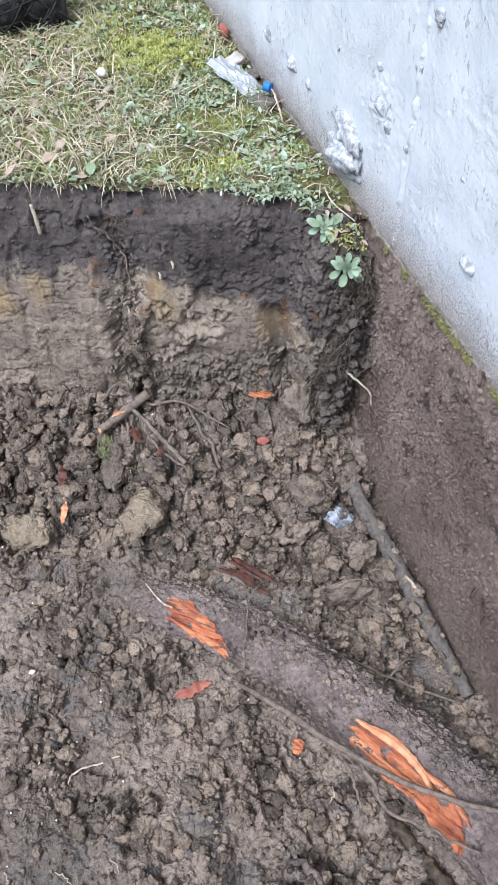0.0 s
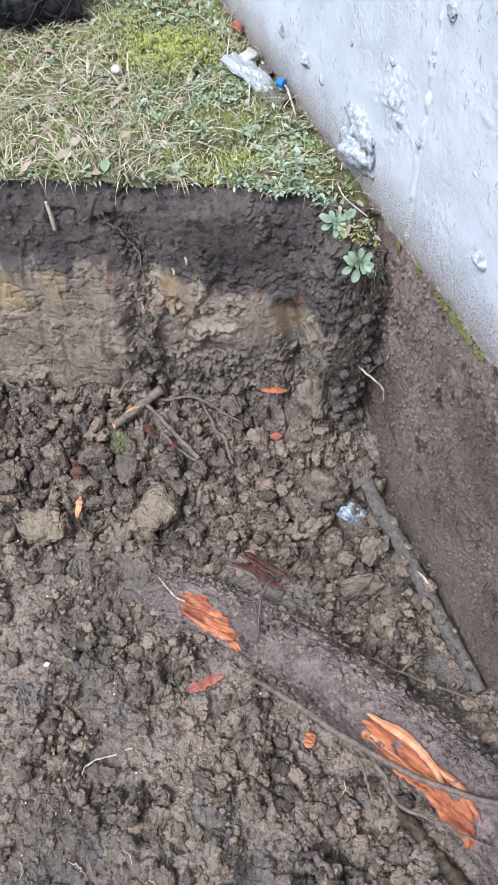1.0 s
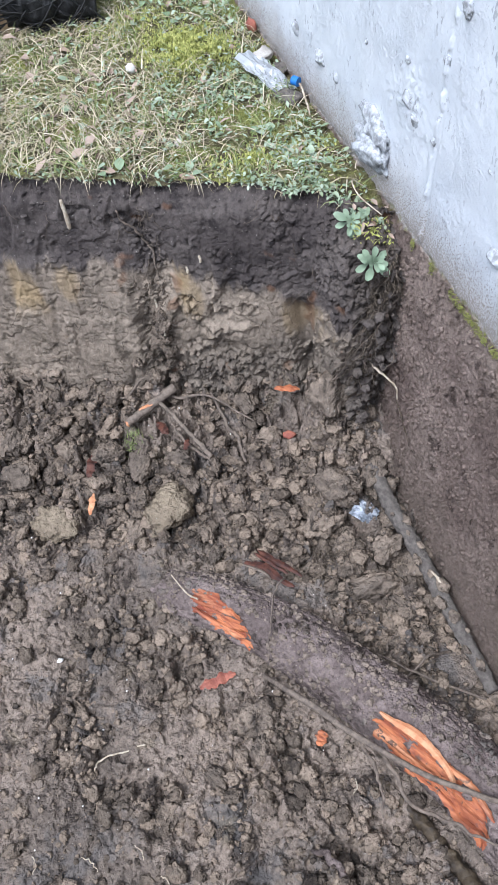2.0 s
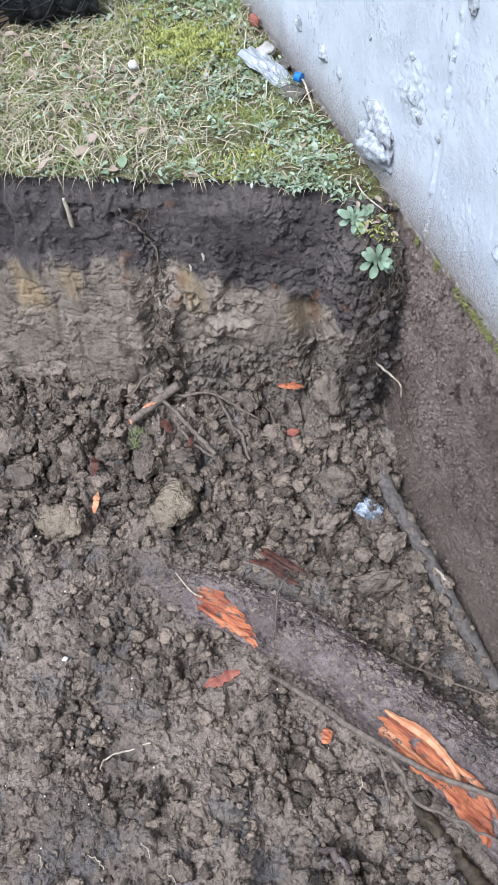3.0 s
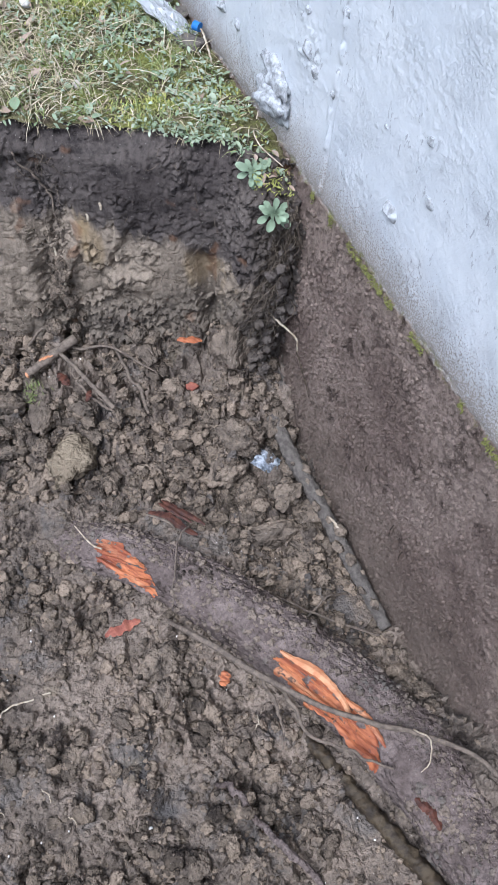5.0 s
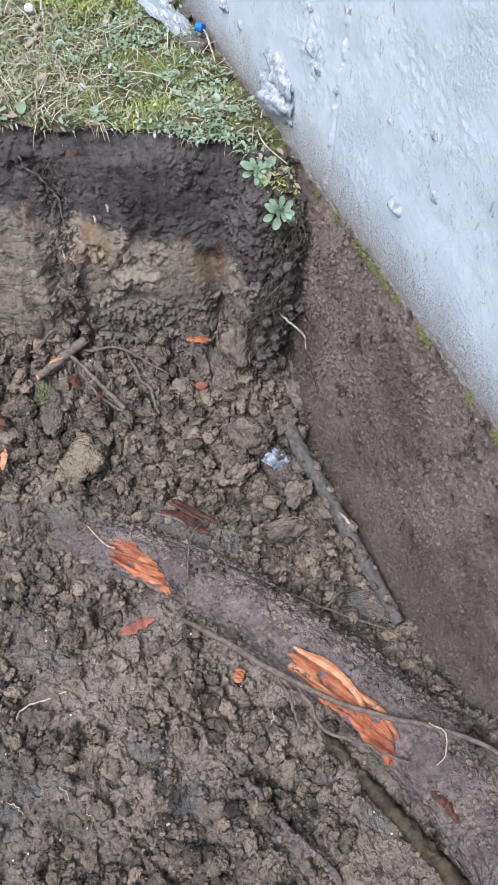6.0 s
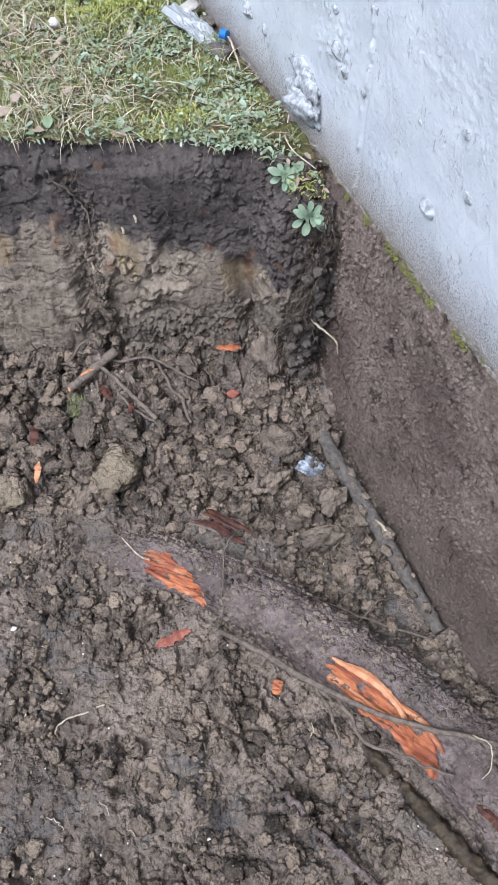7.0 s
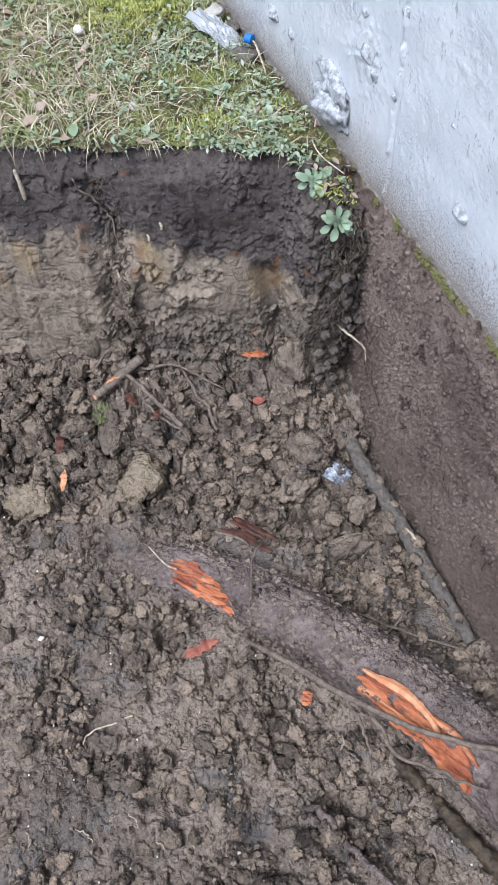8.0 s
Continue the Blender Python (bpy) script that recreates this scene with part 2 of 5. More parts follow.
def wall_material():
    m, t, b = material("painted_render_over_soil_stain", 0.7, 0.3)
    vec = coords(t)
    xyz = nd(t, "SeparateXYZ", Vector=t.nodes.new("ShaderNodeTexCoord").outputs["Object"])
    z = xyz.outputs["Z"]
    paint = blend(t, span(t, noise_tex(t, vec, 5.0, 5, 0.6), 0.35, 0.7), (0.51, 0.543, 0.575), (0.58, 0.608, 0.632))
    mark = calc(t, "MULTIPLY", span(t, noise_tex(t, coords(t, stretch=(1, 1, 0.45)), 75.0, 3, 0.6), 0.60, 0.66), span(t, noise_tex(t, vec, 7.0, 3, 0.6), 0.45, 0.60))
    paint = blend(t, calc(t, "MULTIPLY", mark, 0.7), paint, (0.25, 0.26, 0.28))
    pit = span(t, noise_tex(t, vec, 120.0, 4, 0.7), 0.62, 0.74)
    paint = blend(t, calc(t, "MULTIPLY", pit, 0.55), paint, (0.36, 0.38, 0.41))
    grime = noise_tex(t, vec, 210.0, 3, 0.7)
    # splashed dirt just above the old ground line
    edge = calc(t, "ADD", z, calc(t, "MULTIPLY", calc(t, "SUBTRACT", grime, 0.5), 0.75))
    c = blend(t, span(t, edge, 0.10, 0.0, 0.0, 0.85), paint, (0.17, 0.14, 0.115))
    haze = calc(t, "ADD", z, calc(t, "MULTIPLY", calc(t, "SUBTRACT", noise_tex(t, vec, 9.0, 4, 0.6), 0.5), 0.22))
    c = blend(t, span(t, haze, 0.22, -0.02, 0.0, 0.55), c, (0.27, 0.235, 0.20))
    line = calc(t, "ADD", z, calc(t, "MULTIPLY", calc(t, "SUBTRACT", noise_tex(t, vec, 16.0, 5, 0.65), 0.5), 0.07))
    earth = soil_colour(t, vec, (0.080, 0.060, 0.051), (0.225, 0.170, 0.145), (0.370, 0.292, 0.247), 3.5)
    drip = span(t, noise_tex(t, coords(t, stretch=(1, 1, 0.15)), 12.0, 4, 0.6), 0.55, 0.72)
    earth = blend(t, span(t, noise_tex(t, vec, 130.0, 5, 0.8), 0.56, 0.68, 0.0, 0.6), earth, (0.33, 0.255, 0.205))
    earth = blend(t, span(t, noise_tex(t, vec, 100.0, 5, 0.8), 0.46, 0.34, 0.0, 0.6), earth, (0.055, 0.038, 0.030))
    earth = blend(t, calc(t, "MULTIPLY", drip, 0.3), earth, (0.115, 0.086, 0.070))
    low = span(t, calc(t, "ADD", z, calc(t, "MULTIPLY", noise_tex(t, vec, 4.0), 0.5)), -0.25, -0.75)
    earth = blend(t, calc(t, "MULTIPLY", low, 0.6), earth, (0.195, 0.156, 0.128))
    below = span(t, line, 0.004, -0.012)
    c = blend(t, below, c, earth)
    band = calc(t, "MULTIPLY", span(t, line, -0.030, -0.010), span(t, line, 0.024, 0.006))
    mossy = calc(t, "MULTIPLY", band, span(t, noise_tex(t, vec, 22.0, 5, 0.7), 0.50, 0.66))
    mossy = calc(t, "MULTIPLY", mossy, span(t, xyz.outputs["Y"], 1.75, 1.5))
    c = blend(t, calc(t, "MULTIPLY", mossy, 0.8), c, (0.15, 0.145, 0.045))
    droplets = nd(t, "TexVoronoi", Vector=vec, Scale=95.0)
    droplets.feature = "SMOOTH_F1"
    up = calc(t, "ADD", calc(t, "MULTIPLY", droplets.outputs["Distance"], -0.25), calc(t, "MULTIPLY", noise_tex(t, vec, 130.0, 4, 0.7), 2.2))
    up = calc(t, "MULTIPLY", up, span(t, noise_tex(t, vec, 6.0, 4, 0.6), 0.42, 0.66, 0.25, 0.8))
    down = calc(t, "ADD", calc(t, "MULTIPLY", noise_tex(t, vec, 75.0, 6, 0.75), 22.0), calc(t, "MULTIPLY", noise_tex(t, vec, 170.0, 4, 0.7), 14.0))
    h = nd(t, "Mix", Factor=below)
    t.links.new(up, h.inputs[2])
    t.links.new(down, h.inputs[3])
    t.links.new(span(t, below, 0, 1, 0.3, 0.08), b.inputs["Specular IOR Level"])
    finish(t, b, c, h.outputs[0], 0.65, 0.006, span(t, below, 0, 1, 0.55, 0.9))
    return m


WALL = wall_material()


def plain(name, a, bcol, scale=30.0, rough=0.8, bump=0.3, distance=0.004, shared=False, stretch=(1, 1, 1), spec=0.3):
    m, t, b = material(name, rough, spec)
    vec = coords(t, shared, stretch)
    n = noise_tex(t, vec, scale, 5, 0.65)
    finish(t, b, blend(t, span(t, n, 0.35, 0.65), a, bcol), calc(t, "ADD", n, noise_tex(t, vec, scale * 5, 3, 0.6)), bump, distance)
    return m


def foliage(name, colours, rough=0.6, trans=0.0):
    m, t, b = material(name, rough, 0.3)
    r = t.nodes.new("ShaderNodeNewGeometry").outputs["Random Per Island"]
    ramp = t.nodes.new("ShaderNodeValToRGB")
    t.links.new(r, ramp.inputs[0])
    e = ramp.color_ramp.elements
    while len(e) < len(colours):
        e.new(0.5)
    for i, col in enumerate(colours):
        e[i].position, e[i].color = i / (len(colours) - 1), (*col, 1)
    n = noise_tex(t, coords(t), 40.0)
    t.links.new(blend(t, span(t, n, 0.3, 0.7, 0.0, 0.5), ramp.outputs[0], blend(t, 0.5, ramp.outputs[0], (0.10, 0.09, 0.05))), b.inputs["Base Color"])
    return m


STRAW = foliage("dry_straw", [(0.50, 0.43, 0.29), (0.33, 0.28, 0.16), (0.64, 0.57, 0.43), (0.20, 0.155, 0.10)])
GRASS = foliage("green_grass", [(0.13, 0.18, 0.05), (0.20, 0.25, 0.08), (0.30, 0.32, 0.13), (0.10, 0.14, 0.05)])
WEED = foliage("grey_green_weed", [(0.15, 0.22, 0.12), (0.24, 0.31, 0.20), (0.36, 0.42, 0.32), (0.15, 0.20, 0.08)])
ROSETTE = foliage("rosette_leaf", [(0.20, 0.29, 0.18), (0.25, 0.34, 0.23), (0.31, 0.39, 0.28)], 0.5)
MOSS = foliage("yellow_moss", [(0.26, 0.28, 0.06), (0.36, 0.38, 0.10), (0.46, 0.46, 0.15), (0.20, 0.22, 0.05)])
WALL_MOSS = foliage("olive_wall_moss", [(0.16, 0.17, 0.04), (0.22, 0.23, 0.06), (0.12, 0.12, 0.04)])
DEAD = foliage("dead_leaf", [(0.27, 0.19, 0.14), (0.40, 0.31, 0.25), (0.17, 0.11, 0.075)])
ROOTLET = foliage("rootlet", [(0.045, 0.034, 0.028), (0.085, 0.065, 0.050), (0.16, 0.125, 0.095)])


def turf_material():
    m, t, b = material("turf_soil", 0.95, 0.2)
    vec = coords(t)
    n = noise_tex(t, vec, 14.0, 6, 0.7)
    c = blend(t, span(t, n, 0.38, 0.62), (0.085, 0.068, 0.042), (0.19, 0.175, 0.085))
    c = blend(t, span(t, noise_tex(t, vec, 5.0, 4, 0.6), 0.48, 0.62), c, (0.21, 0.22, 0.06))
    finish(t, b, c, calc(t, "ADD", n, noise_tex(t, vec, 90.0, 5, 0.7)), 1.0, 0.02)
    return m


TURF = turf_material()
MUD_BARK = soil("muddy_bark", (0.038, 0.029, 0.025), (0.130, 0.102, 0.093), (0.212, 0.171, 0.157), False, 9.0, (0.7, 1.0), 0.9)
ROD_BARK = plain("mud_coated_rod", (0.098, 0.085, 0.075), (0.170, 0.151, 0.132), 50.0, 0.85, 0.9, 0.008)
DARK_WOOD = plain("dark_wet_wood", (0.030, 0.022, 0.015), (0.075, 0.056, 0.034), 30.0, 0.6, 0.6, 0.006)
ROOT_BARK = plain("root_bark", (0.101, 0.081, 0.066), (0.190, 0.153, 0.121), 60.0, 0.8, 0.5, 0.003)
PALE_ROOT = plain("pale_root", (0.30, 0.24, 0.17), (0.52, 0.46, 0.36), 60.0, 0.7, 0.3, 0.002)
RED_BARK = plain("red_bark", (0.033, 0.014, 0.011), (0.102, 0.039, 0.025), 40.0, 0.6, 0.5, 0.004)
def torn_wood():
    m, t, b = material("torn_orange_wood", 0.6, 0.3)
    along = nd(t, "Mapping", Vector=coords(t), Rotation=(0, 0, radians(60)))
    fibre = nd(t, "Mapping", Vector=along.outputs[0], Scale=(0.13, 1, 1)).outputs[0]
    n = noise_tex(t, fibre, 70.0, 4, 0.6)
    c = blend(t, span(t, n, 0.32, 0.62), (0.21, 0.058, 0.028), (0.46, 0.165, 0.070))
    c = blend(t, span(t, noise_tex(t, fibre, 28.0, 3, 0.5), 0.54, 0.68), c, (0.56, 0.27, 0.14))
    mud = noise_tex(t, coords(t), 26.0, 5, 0.7)
    c = blend(t, span(t, mud, 0.57, 0.63, 0.0, 0.85), c, (0.085, 0.062, 0.050))
    c = blend(t, span(t, noise_tex(t, coords(t), 9.0, 3, 0.5), 0.52, 0.66, 0.0, 0.6), c, (0.17, 0.045, 0.028))
    finish(t, b, c, calc(t, "ADD", n, calc(t, "MULTIPLY", mud, 0.5)), 0.8, 0.006)
    return m


ORANGE_WOOD = torn_wood()
PEACH_WOOD = plain("peach_splinter", (0.48, 0.20, 0.095), (0.62, 0.33, 0.18), 40.0, 0.6, 0.5, 0.004)
STONE = plain("pale_stone", (0.30, 0.28, 0.25), (0.46, 0.43, 0.39), 30.0, 0.8, 0.4, 0.004, True)
BRICK = plain("brick_bit", (0.22, 0.075, 0.055), (0.32, 0.12, 0.08), 40.0, 0.85, 0.5, 0.004, True)
QUARTZ = plain("white_grit", (0.60, 0.58, 0.54), (0.75, 0.73, 0.70), 40.0, 0.5, 0.2, 0.002, True)
MORTAR = plain("painted_mortar", (0.25, 0.255, 0.26), (0.48, 0.505, 0.53), 60.0, 0.85, 0.7, 0.003, True, spec=0.15)
BLACK_NET = plain("black_plastic_net", (0.010, 0.010, 0.010), (0.022, 0.022, 0.022), 60.0, 0.6, 0.5, 0.004)
POST_WOOD = plain("weathered_post", (0.28, 0.20, 0.12), (0.42, 0.31, 0.19), 20.0, 0.8, 0.4, 0.004, stretch=(1, 1, 0.1))
BLUE_CAP = plain("blue_plastic", (0.015, 0.11, 0.36), (0.03, 0.16, 0.45), 20.0, 0.35, 0.1, 0.001)
PAPER = plain("dirty_foil_paper", (0.13, 0.15, 0.18), (0.50, 0.54, 0.60), 40.0, 0.35, 0.6, 0.006, spec=0.6)


def clear_plastic():
    m, t, b = material("milky_plastic", 0.3, 0.5)
    n = noise_tex(t, coords(t), 30.0)
    finish(t, b, blend(t, n, (0.42, 0.44, 0.46), (0.62, 0.65, 0.68)), n, 0.5, 0.006)
    b.inputs["Transmission Weight"].default_value = 0.5
    return m


PLASTIC = clear_plastic()

# ---------------------------------------------------------------- the pit: plan
# The house wall runs along y at x = 0.98. The cut bank runs along D from A; lawn level is z = 0, the pit floor about -1.04.
WALL_X = 0.98
A = np.array((0.089, 2.066))
D = np.array((0.8988, -0.4384))
N = np.array((0.4384, 0.8988))
PIT = (-1.9, -2.65)  # how far the pit goes along D to the far side, and back from the bank


def back(x, y):
    """Distance from the bank's top edge, into the pit."""
    return -(N[0] * (x - A[0]) + N[1] * (y - A[1]))


LOG_AXIS = spline([(-0.02, 1.30, -1.16), (0.10, 1.18, -1.085), (0.245, 1.045, -1.025), (0.431, 0.827, -1.005), (0.559, 0.617, -1.00),
                   (0.681, 0.419, -1.00), (0.775, 0.201, -0.995), (0.835, -0.004, -0.985), (0.866, -0.195, -0.975), (0.88, -0.42, -0.965)], 200)
LOG_R = np.interp(np.linspace(0, 1, 200), [0, 0.12, 0.3, 0.55, 0.75, 1], [0.06, 0.082, 0.100, 0.112, 0.128, 0.135])


def crumble(x, y):
    """How cloddy the soil is: rubble at the bank's foot, a loose heap by the log, smeared clay elsewhere."""
    s = back(x, y)
    m = smooth((0.76 + 0.12 * gnoise(x * 4, y * 4, 3.3) - s) / 0.16)
    m = np.maximum(m, 0.85 * np.exp(-(((x - 0.26) / 0.22) ** 2 + ((y - 0.56) / 0.24) ** 2)))
    m = np.maximum(m, 0.80 * np.exp(-(((x - 0.36) / 0.20) ** 2 + ((y - 0.16) / 0.26) ** 2)))
    m = np.maximum(m, smooth((x - 0.50) / 0.15) * smooth((y - 0.45) / 0.2))
    m = np.maximum(m, 0.8 * smooth((x - 0.80) / 0.1))
    return np.maximum(m, 0.20 + 0.48 * smooth(fbm(x * 4.1, y * 4.1, 8.8, 3) * 1.5 + 0.35))


def base_floor(x, y):
    s = back(x, y)
    z = np.interp(s, [0.0, 0.08, 0.3, 0.5, 0.75], [-0.77, -0.82, -0.93, -0.99, -1.04])
    z = z + 0.12 * np.exp(-((x - 0.86) ** 2 + (y - 1.52) ** 2) / 0.17 ** 2)
    z = z + 0.26 * smooth((0.36 - y) / 0.4) * smooth((x - 0.80) / 0.14)
    z = z - 0.045 * smooth((x - 0.84) / 0.05) * smooth((y - 0.42) / 0.1) * smooth((1.36 - y) / 0.08)
    return z - 0.05 * np.exp(-((x - 0.86) ** 2 / 0.06 ** 2 + (y - 0.62) ** 2 / 0.14 ** 2))


def billow(x, y, z, octaves=3):
    total, amp = 0, 1.0
    for o in range(octaves):
        total = total + amp * np.abs(gnoise(x * 2 ** o + 7.3 * o, y * 2 ** o + 3.1 * o, z + 9.7 * o))
        amp *= 0.55
    return total


def floor_relief(x, y):
    wx = x + 0.016 * gnoise(x * 22, y * 22, 1.0) + 0.006 * gnoise(x * 75, y * 75, 1.0)
    wy = y + 0.016 * gnoise(x * 22, y * 22, 5.0) + 0.006 * gnoise(x * 75, y * 75, 5.0)
    m = crumble(x, y)
    k = m ** 1.2 * (1 - 0.45 * smooth((x - 0.86) / 0.04) * smooth((y - 0.42) / 0.1))
    z = base_floor(x, y) + 0.020 * fbm(x * 5, y * 5, 0.0, 3)
    for size, height, seed in ((0.120, 0.074, 3), (0.062, 0.062, 11), (0.033, 0.036, 29), (0.018, 0.016, 57)):
        lev, rift = facets(wx / size, wy / size, seed)
        z = z + k * height * (0.55 + lev) * smooth(rift * 2.6)
    z = z - 0.085 * k + (0.004 + 0.018 * k) * (billow(wx * 30, wy * 30, 2.0, 4) - 0.45)
    # trodden clay: flat smeared plates with torn edges
    lev, rift = facets(wx / 0.10, wy / 0.08, 83, 0.8)
    z = z + (1 - k) * (0.022 * lev * smooth(rift * 5) + 0.012 * fbm(x * 14, y * 14, 6.0, 3))
    lev, rift = facets(wx / 0.030, wy / 0.026, 97, 0.8)
    torn = smooth(gnoise(x * 9, y * 9, 7.0) * 3 + 0.4)
    z = z + (1 - k) * torn * (0.011 * lev * smooth(rift * 4) - 0.004 * (1 - smooth(rift * 6)))
    return z + (0.003 + 0.002 * k) * fbm(x * 60, y * 60, 2.0, 3)


FX, FY = np.arange(-0.95, 0.992, 0.0040), np.arange(-0.50, 2.35, 0.0040)
GX, GY = np.meshgrid(FX, FY)
FZ = floor_relief(GX, GY)


def floor_z(x, y):
    i = np.clip((np.asarray(x) - FX[0]) / 0.0040, 0, len(FX) - 2)
    j = np.clip((np.asarray(y) - FY[0]) / 0.0040, 0, len(FY) - 2)
    return FZ[np.round(j).astype(int), np.round(i).astype(int)]


def floor_top(x, y):
    """The height of the highest clod within a hand's breadth."""
    return max(float(floor_z(x + 0.012 * i, y + 0.012 * j)) for i in (-1, 0, 1) for j in (-1, 0, 1))


pit_floor = thing("pit_floor", mesh_of("pit_floor", np.stack([GX, GY, FZ], -1).reshape(-1, 3), grid_faces(len(FY), len(FX)), FLOOR_SOIL),
                  "damp grey-brown clay floor of a dug pit, crumbled and smeared", "ground", kind="structure")
rx, ry = np.meshgrid(np.arange(-3.2, 1.5, 0.06), np.arange(-2.6, 3.2, 0.06))
rz = -1.07 + 0.03 * fbm(rx * 4, ry * 4, 0.0, 3)
thing("pit_bottom", mesh_of("pit_bottom", np.stack([rx, ry, rz - 0.06], -1).reshape(-1, 3), grid_faces(*rx.shape), FLOOR_SOIL),
      "bare damp soil under the rest of the pit", "ground", kind="structure")


# ---------------------------------------------------------------- the cut bank
def edge(u):
    """How far the ragged turf edge lies back from the straight line."""
    return -0.095 * smooth((u - 0.80) / 0.10) + 0.012 + 0.024 * fbm(u * 5, 0.3, 2.0, 3) + 0.014 * gnoise(u * 30, 0.7, 1.0)


def bank_point(u, z):
    """The cut face: how far it stands out towards the pit at a place along the bank and a height."""
    out = -0.10 * z
    foot = smooth((-z - 0.57) / 0.12)
    top = smooth((z + 0.30) / 0.06)
    slab = smooth((0.215 - u - 0.02 * gnoise(z * 16, 0.0, 1.0)) / 0.02) * (1 - top)
    gap = np.exp(-((u - 0.275 - 0.03 * np.sin(z * 14)) / 0.036) ** 2) * smooth((-z - 0.06) / 0.12)
    out = out + 0.016 * slab - 0.042 * gap
    # spade scrapes: flat upright facets of uneven depth
    lev, rift = facets(u / 0.13 + 0.5 * gnoise(u * 9, z * 5, 1.0), z / 0.30 + 0.3 * gnoise(u * 9, z * 9, 2.0), 41, 0.5)
    out = out + 0.020 * lev * smooth(rift * 9)
    wu, wz = u + 0.012 * gnoise(u * 40, z * 40, 2.0), z + 0.009 * gnoise(u * 40, z * 40, 8.0)
    # where it broke away in crumbs instead of smearing under the spade
    loose = smooth((gnoise(u * 6 + 3.1, z * 7, 2.2) + 0.5 * gnoise(u * 17, z * 17, 5.0)) * 3.2 - 0.30)
    loose = np.maximum(loose * (1 - 0.85 * slab), np.maximum(gap, np.maximum(foot * (1 - slab), smooth((u - 0.80) / 0.06))))
    loose = np.maximum(loose, 0.9 * np.exp(-(((u - 0.50) / 0.10) ** 2 + ((z + 0.53) / 0.035) ** 2)))
    loose = np.maximum(loose, 0.9 * np.exp(-(((u - 0.72) / 0.08) ** 2 + ((z + 0.10) / 0.09) ** 2)))
    for size, height, seed in ((0.060, 0.022, 5), (0.032, 0.019, 17), (0.017, 0.011, 31)):
        lev, rift = facets(wu / size, wz / size, seed)
        out = out + loose * height * (0.4 + lev) * smooth(rift * 6)
    out = out - 0.022 * loose + loose * 0.012 * (billow(wu * 34, wz * 34, 3.0, 3) - 0.4)
    # thin flat chips and level cracks in the scraped clay
    lev, rift = facets(wu / 0.055, wz / 0.030, 63, 0.3)
    flaky = (1 - 0.75 * top) * (1 - loose) * smooth((gnoise(u * 8, z * 8, 12.0) + 0.15) * 3)
    out = out + flaky * (0.007 * lev - 0.006 * (1 - smooth(rift * 6)))
    lev, rift = facets(wu / 0.022, wz / 0.016, 77, 0.3)
    out = out + (1 - loose) * (0.0022 * lev + 0.0035 * fbm(u * 42, z * 9, 1.0, 3) + 0.003 * fbm(u * 11, z * 11, 4.0, 3))
    # the shelf left by the digger
    out = out + 0.022 * smooth((u - 0.42) / 0.04) * smooth((0.62 - u) / 0.05) * smooth((-z - 0.50) / 0.02) * smooth((z + 0.60) / 0.06)
    # the column of soil and roots left against the house
    col = smooth((u - 0.80) / 0.12)
    out = out + col * (1 - smooth((z + 0.13) / 0.13)) * (0.13 + 0.03 * fbm(u * 20, z * 20, 7.0, 3)) * (1 - 0.5 * smooth((-z - 0.45) / 0.3))
    hollow = np.exp(-((u - 0.80 + 0.20 * (z + 0.60)) / 0.035) ** 2) * smooth((-z - 0.36) / 0.1)
    out = out - 0.05 * hollow
    return out - (0.012 + edge(u)) * smooth((z + 0.10) / 0.10)


def bank_xyz(u, z, lift=0.0):
    o = bank_point(u, z) + lift
    return np.stack([A[0] + D[0] * u - N[0] * o, A[1] + D[1] * u - N[1] * o, z + 0 * o], -1)


uu = np.concatenate([np.arange(-1.9, -0.5, 0.03), np.arange(-0.5, 1.12, 0.0042)])
zz = np.concatenate([np.arange(-1.15, -0.9, 0.03), np.arange(-0.9, 0.003, 0.0042)])
bu, bz = np.meshgrid(uu, zz)
bank = thing("cut_bank", mesh_of("cut_bank", bank_xyz(bu, bz).reshape(-1, 3), grid_faces(*bu.shape), CUT_FACE),
             "vertical cut bank of dark topsoil over grey tan clay", "earth bank", kind="structure")


def plain_bank(name, p, q):
    t, z = np.meshgrid(np.linspace(0, 1, 80), np.linspace(-1.15, 0.0, 40))
    p, q = np.array(p), np.array(q)
    n = np.array((-(q - p)[1], (q - p)[0])) / np.linalg.norm(q - p)
    off = 0.03 * fbm(t * 14, z * 7, 3.0, 4) - 0.12 * z - 0.02
    xy = p + t[..., None] * (q - p) + n * off[..., None]
    thing(name, mesh_of(name, np.concatenate([xy, z[..., None]], -1).reshape(-1, 3), grid_faces(*t.shape), CUT_FACE),
          "rough cut earth side of the pit", "earth bank", kind="structure")


def uv(u, v):
    return A + D * u + N * v


plain_bank("cut_bank_side", uv(PIT[0], PIT[1]), uv(PIT[0], 0.0))
plain_bank("cut_bank_near", uv(2.6, PIT[1]), uv(PIT[0], PIT[1]))


# ---------------------------------------------------------------- lawn ground, one sheet to the horizon
def lawn_z(x, y):
    v = -back(x, y)
    z = 0.015 * fbm(x * 6, y * 6, 0.0, 3) + 0.010 * fbm(x * 25, y * 25, 1.0, 2)
    z = z - 0.008 * smooth((0.05 - v) / 0.08) + 0.006
    z = z - 0.035 * smooth((x - 0.84) / 0.05) * smooth((0.03 - v) / 0.08)
    return z * smooth((6 - np.hypot(x, y - 2)) / 3) - 0.02 * smooth((x - 0.90) / 0.08) * smooth((y - 1.6) / 0.3)


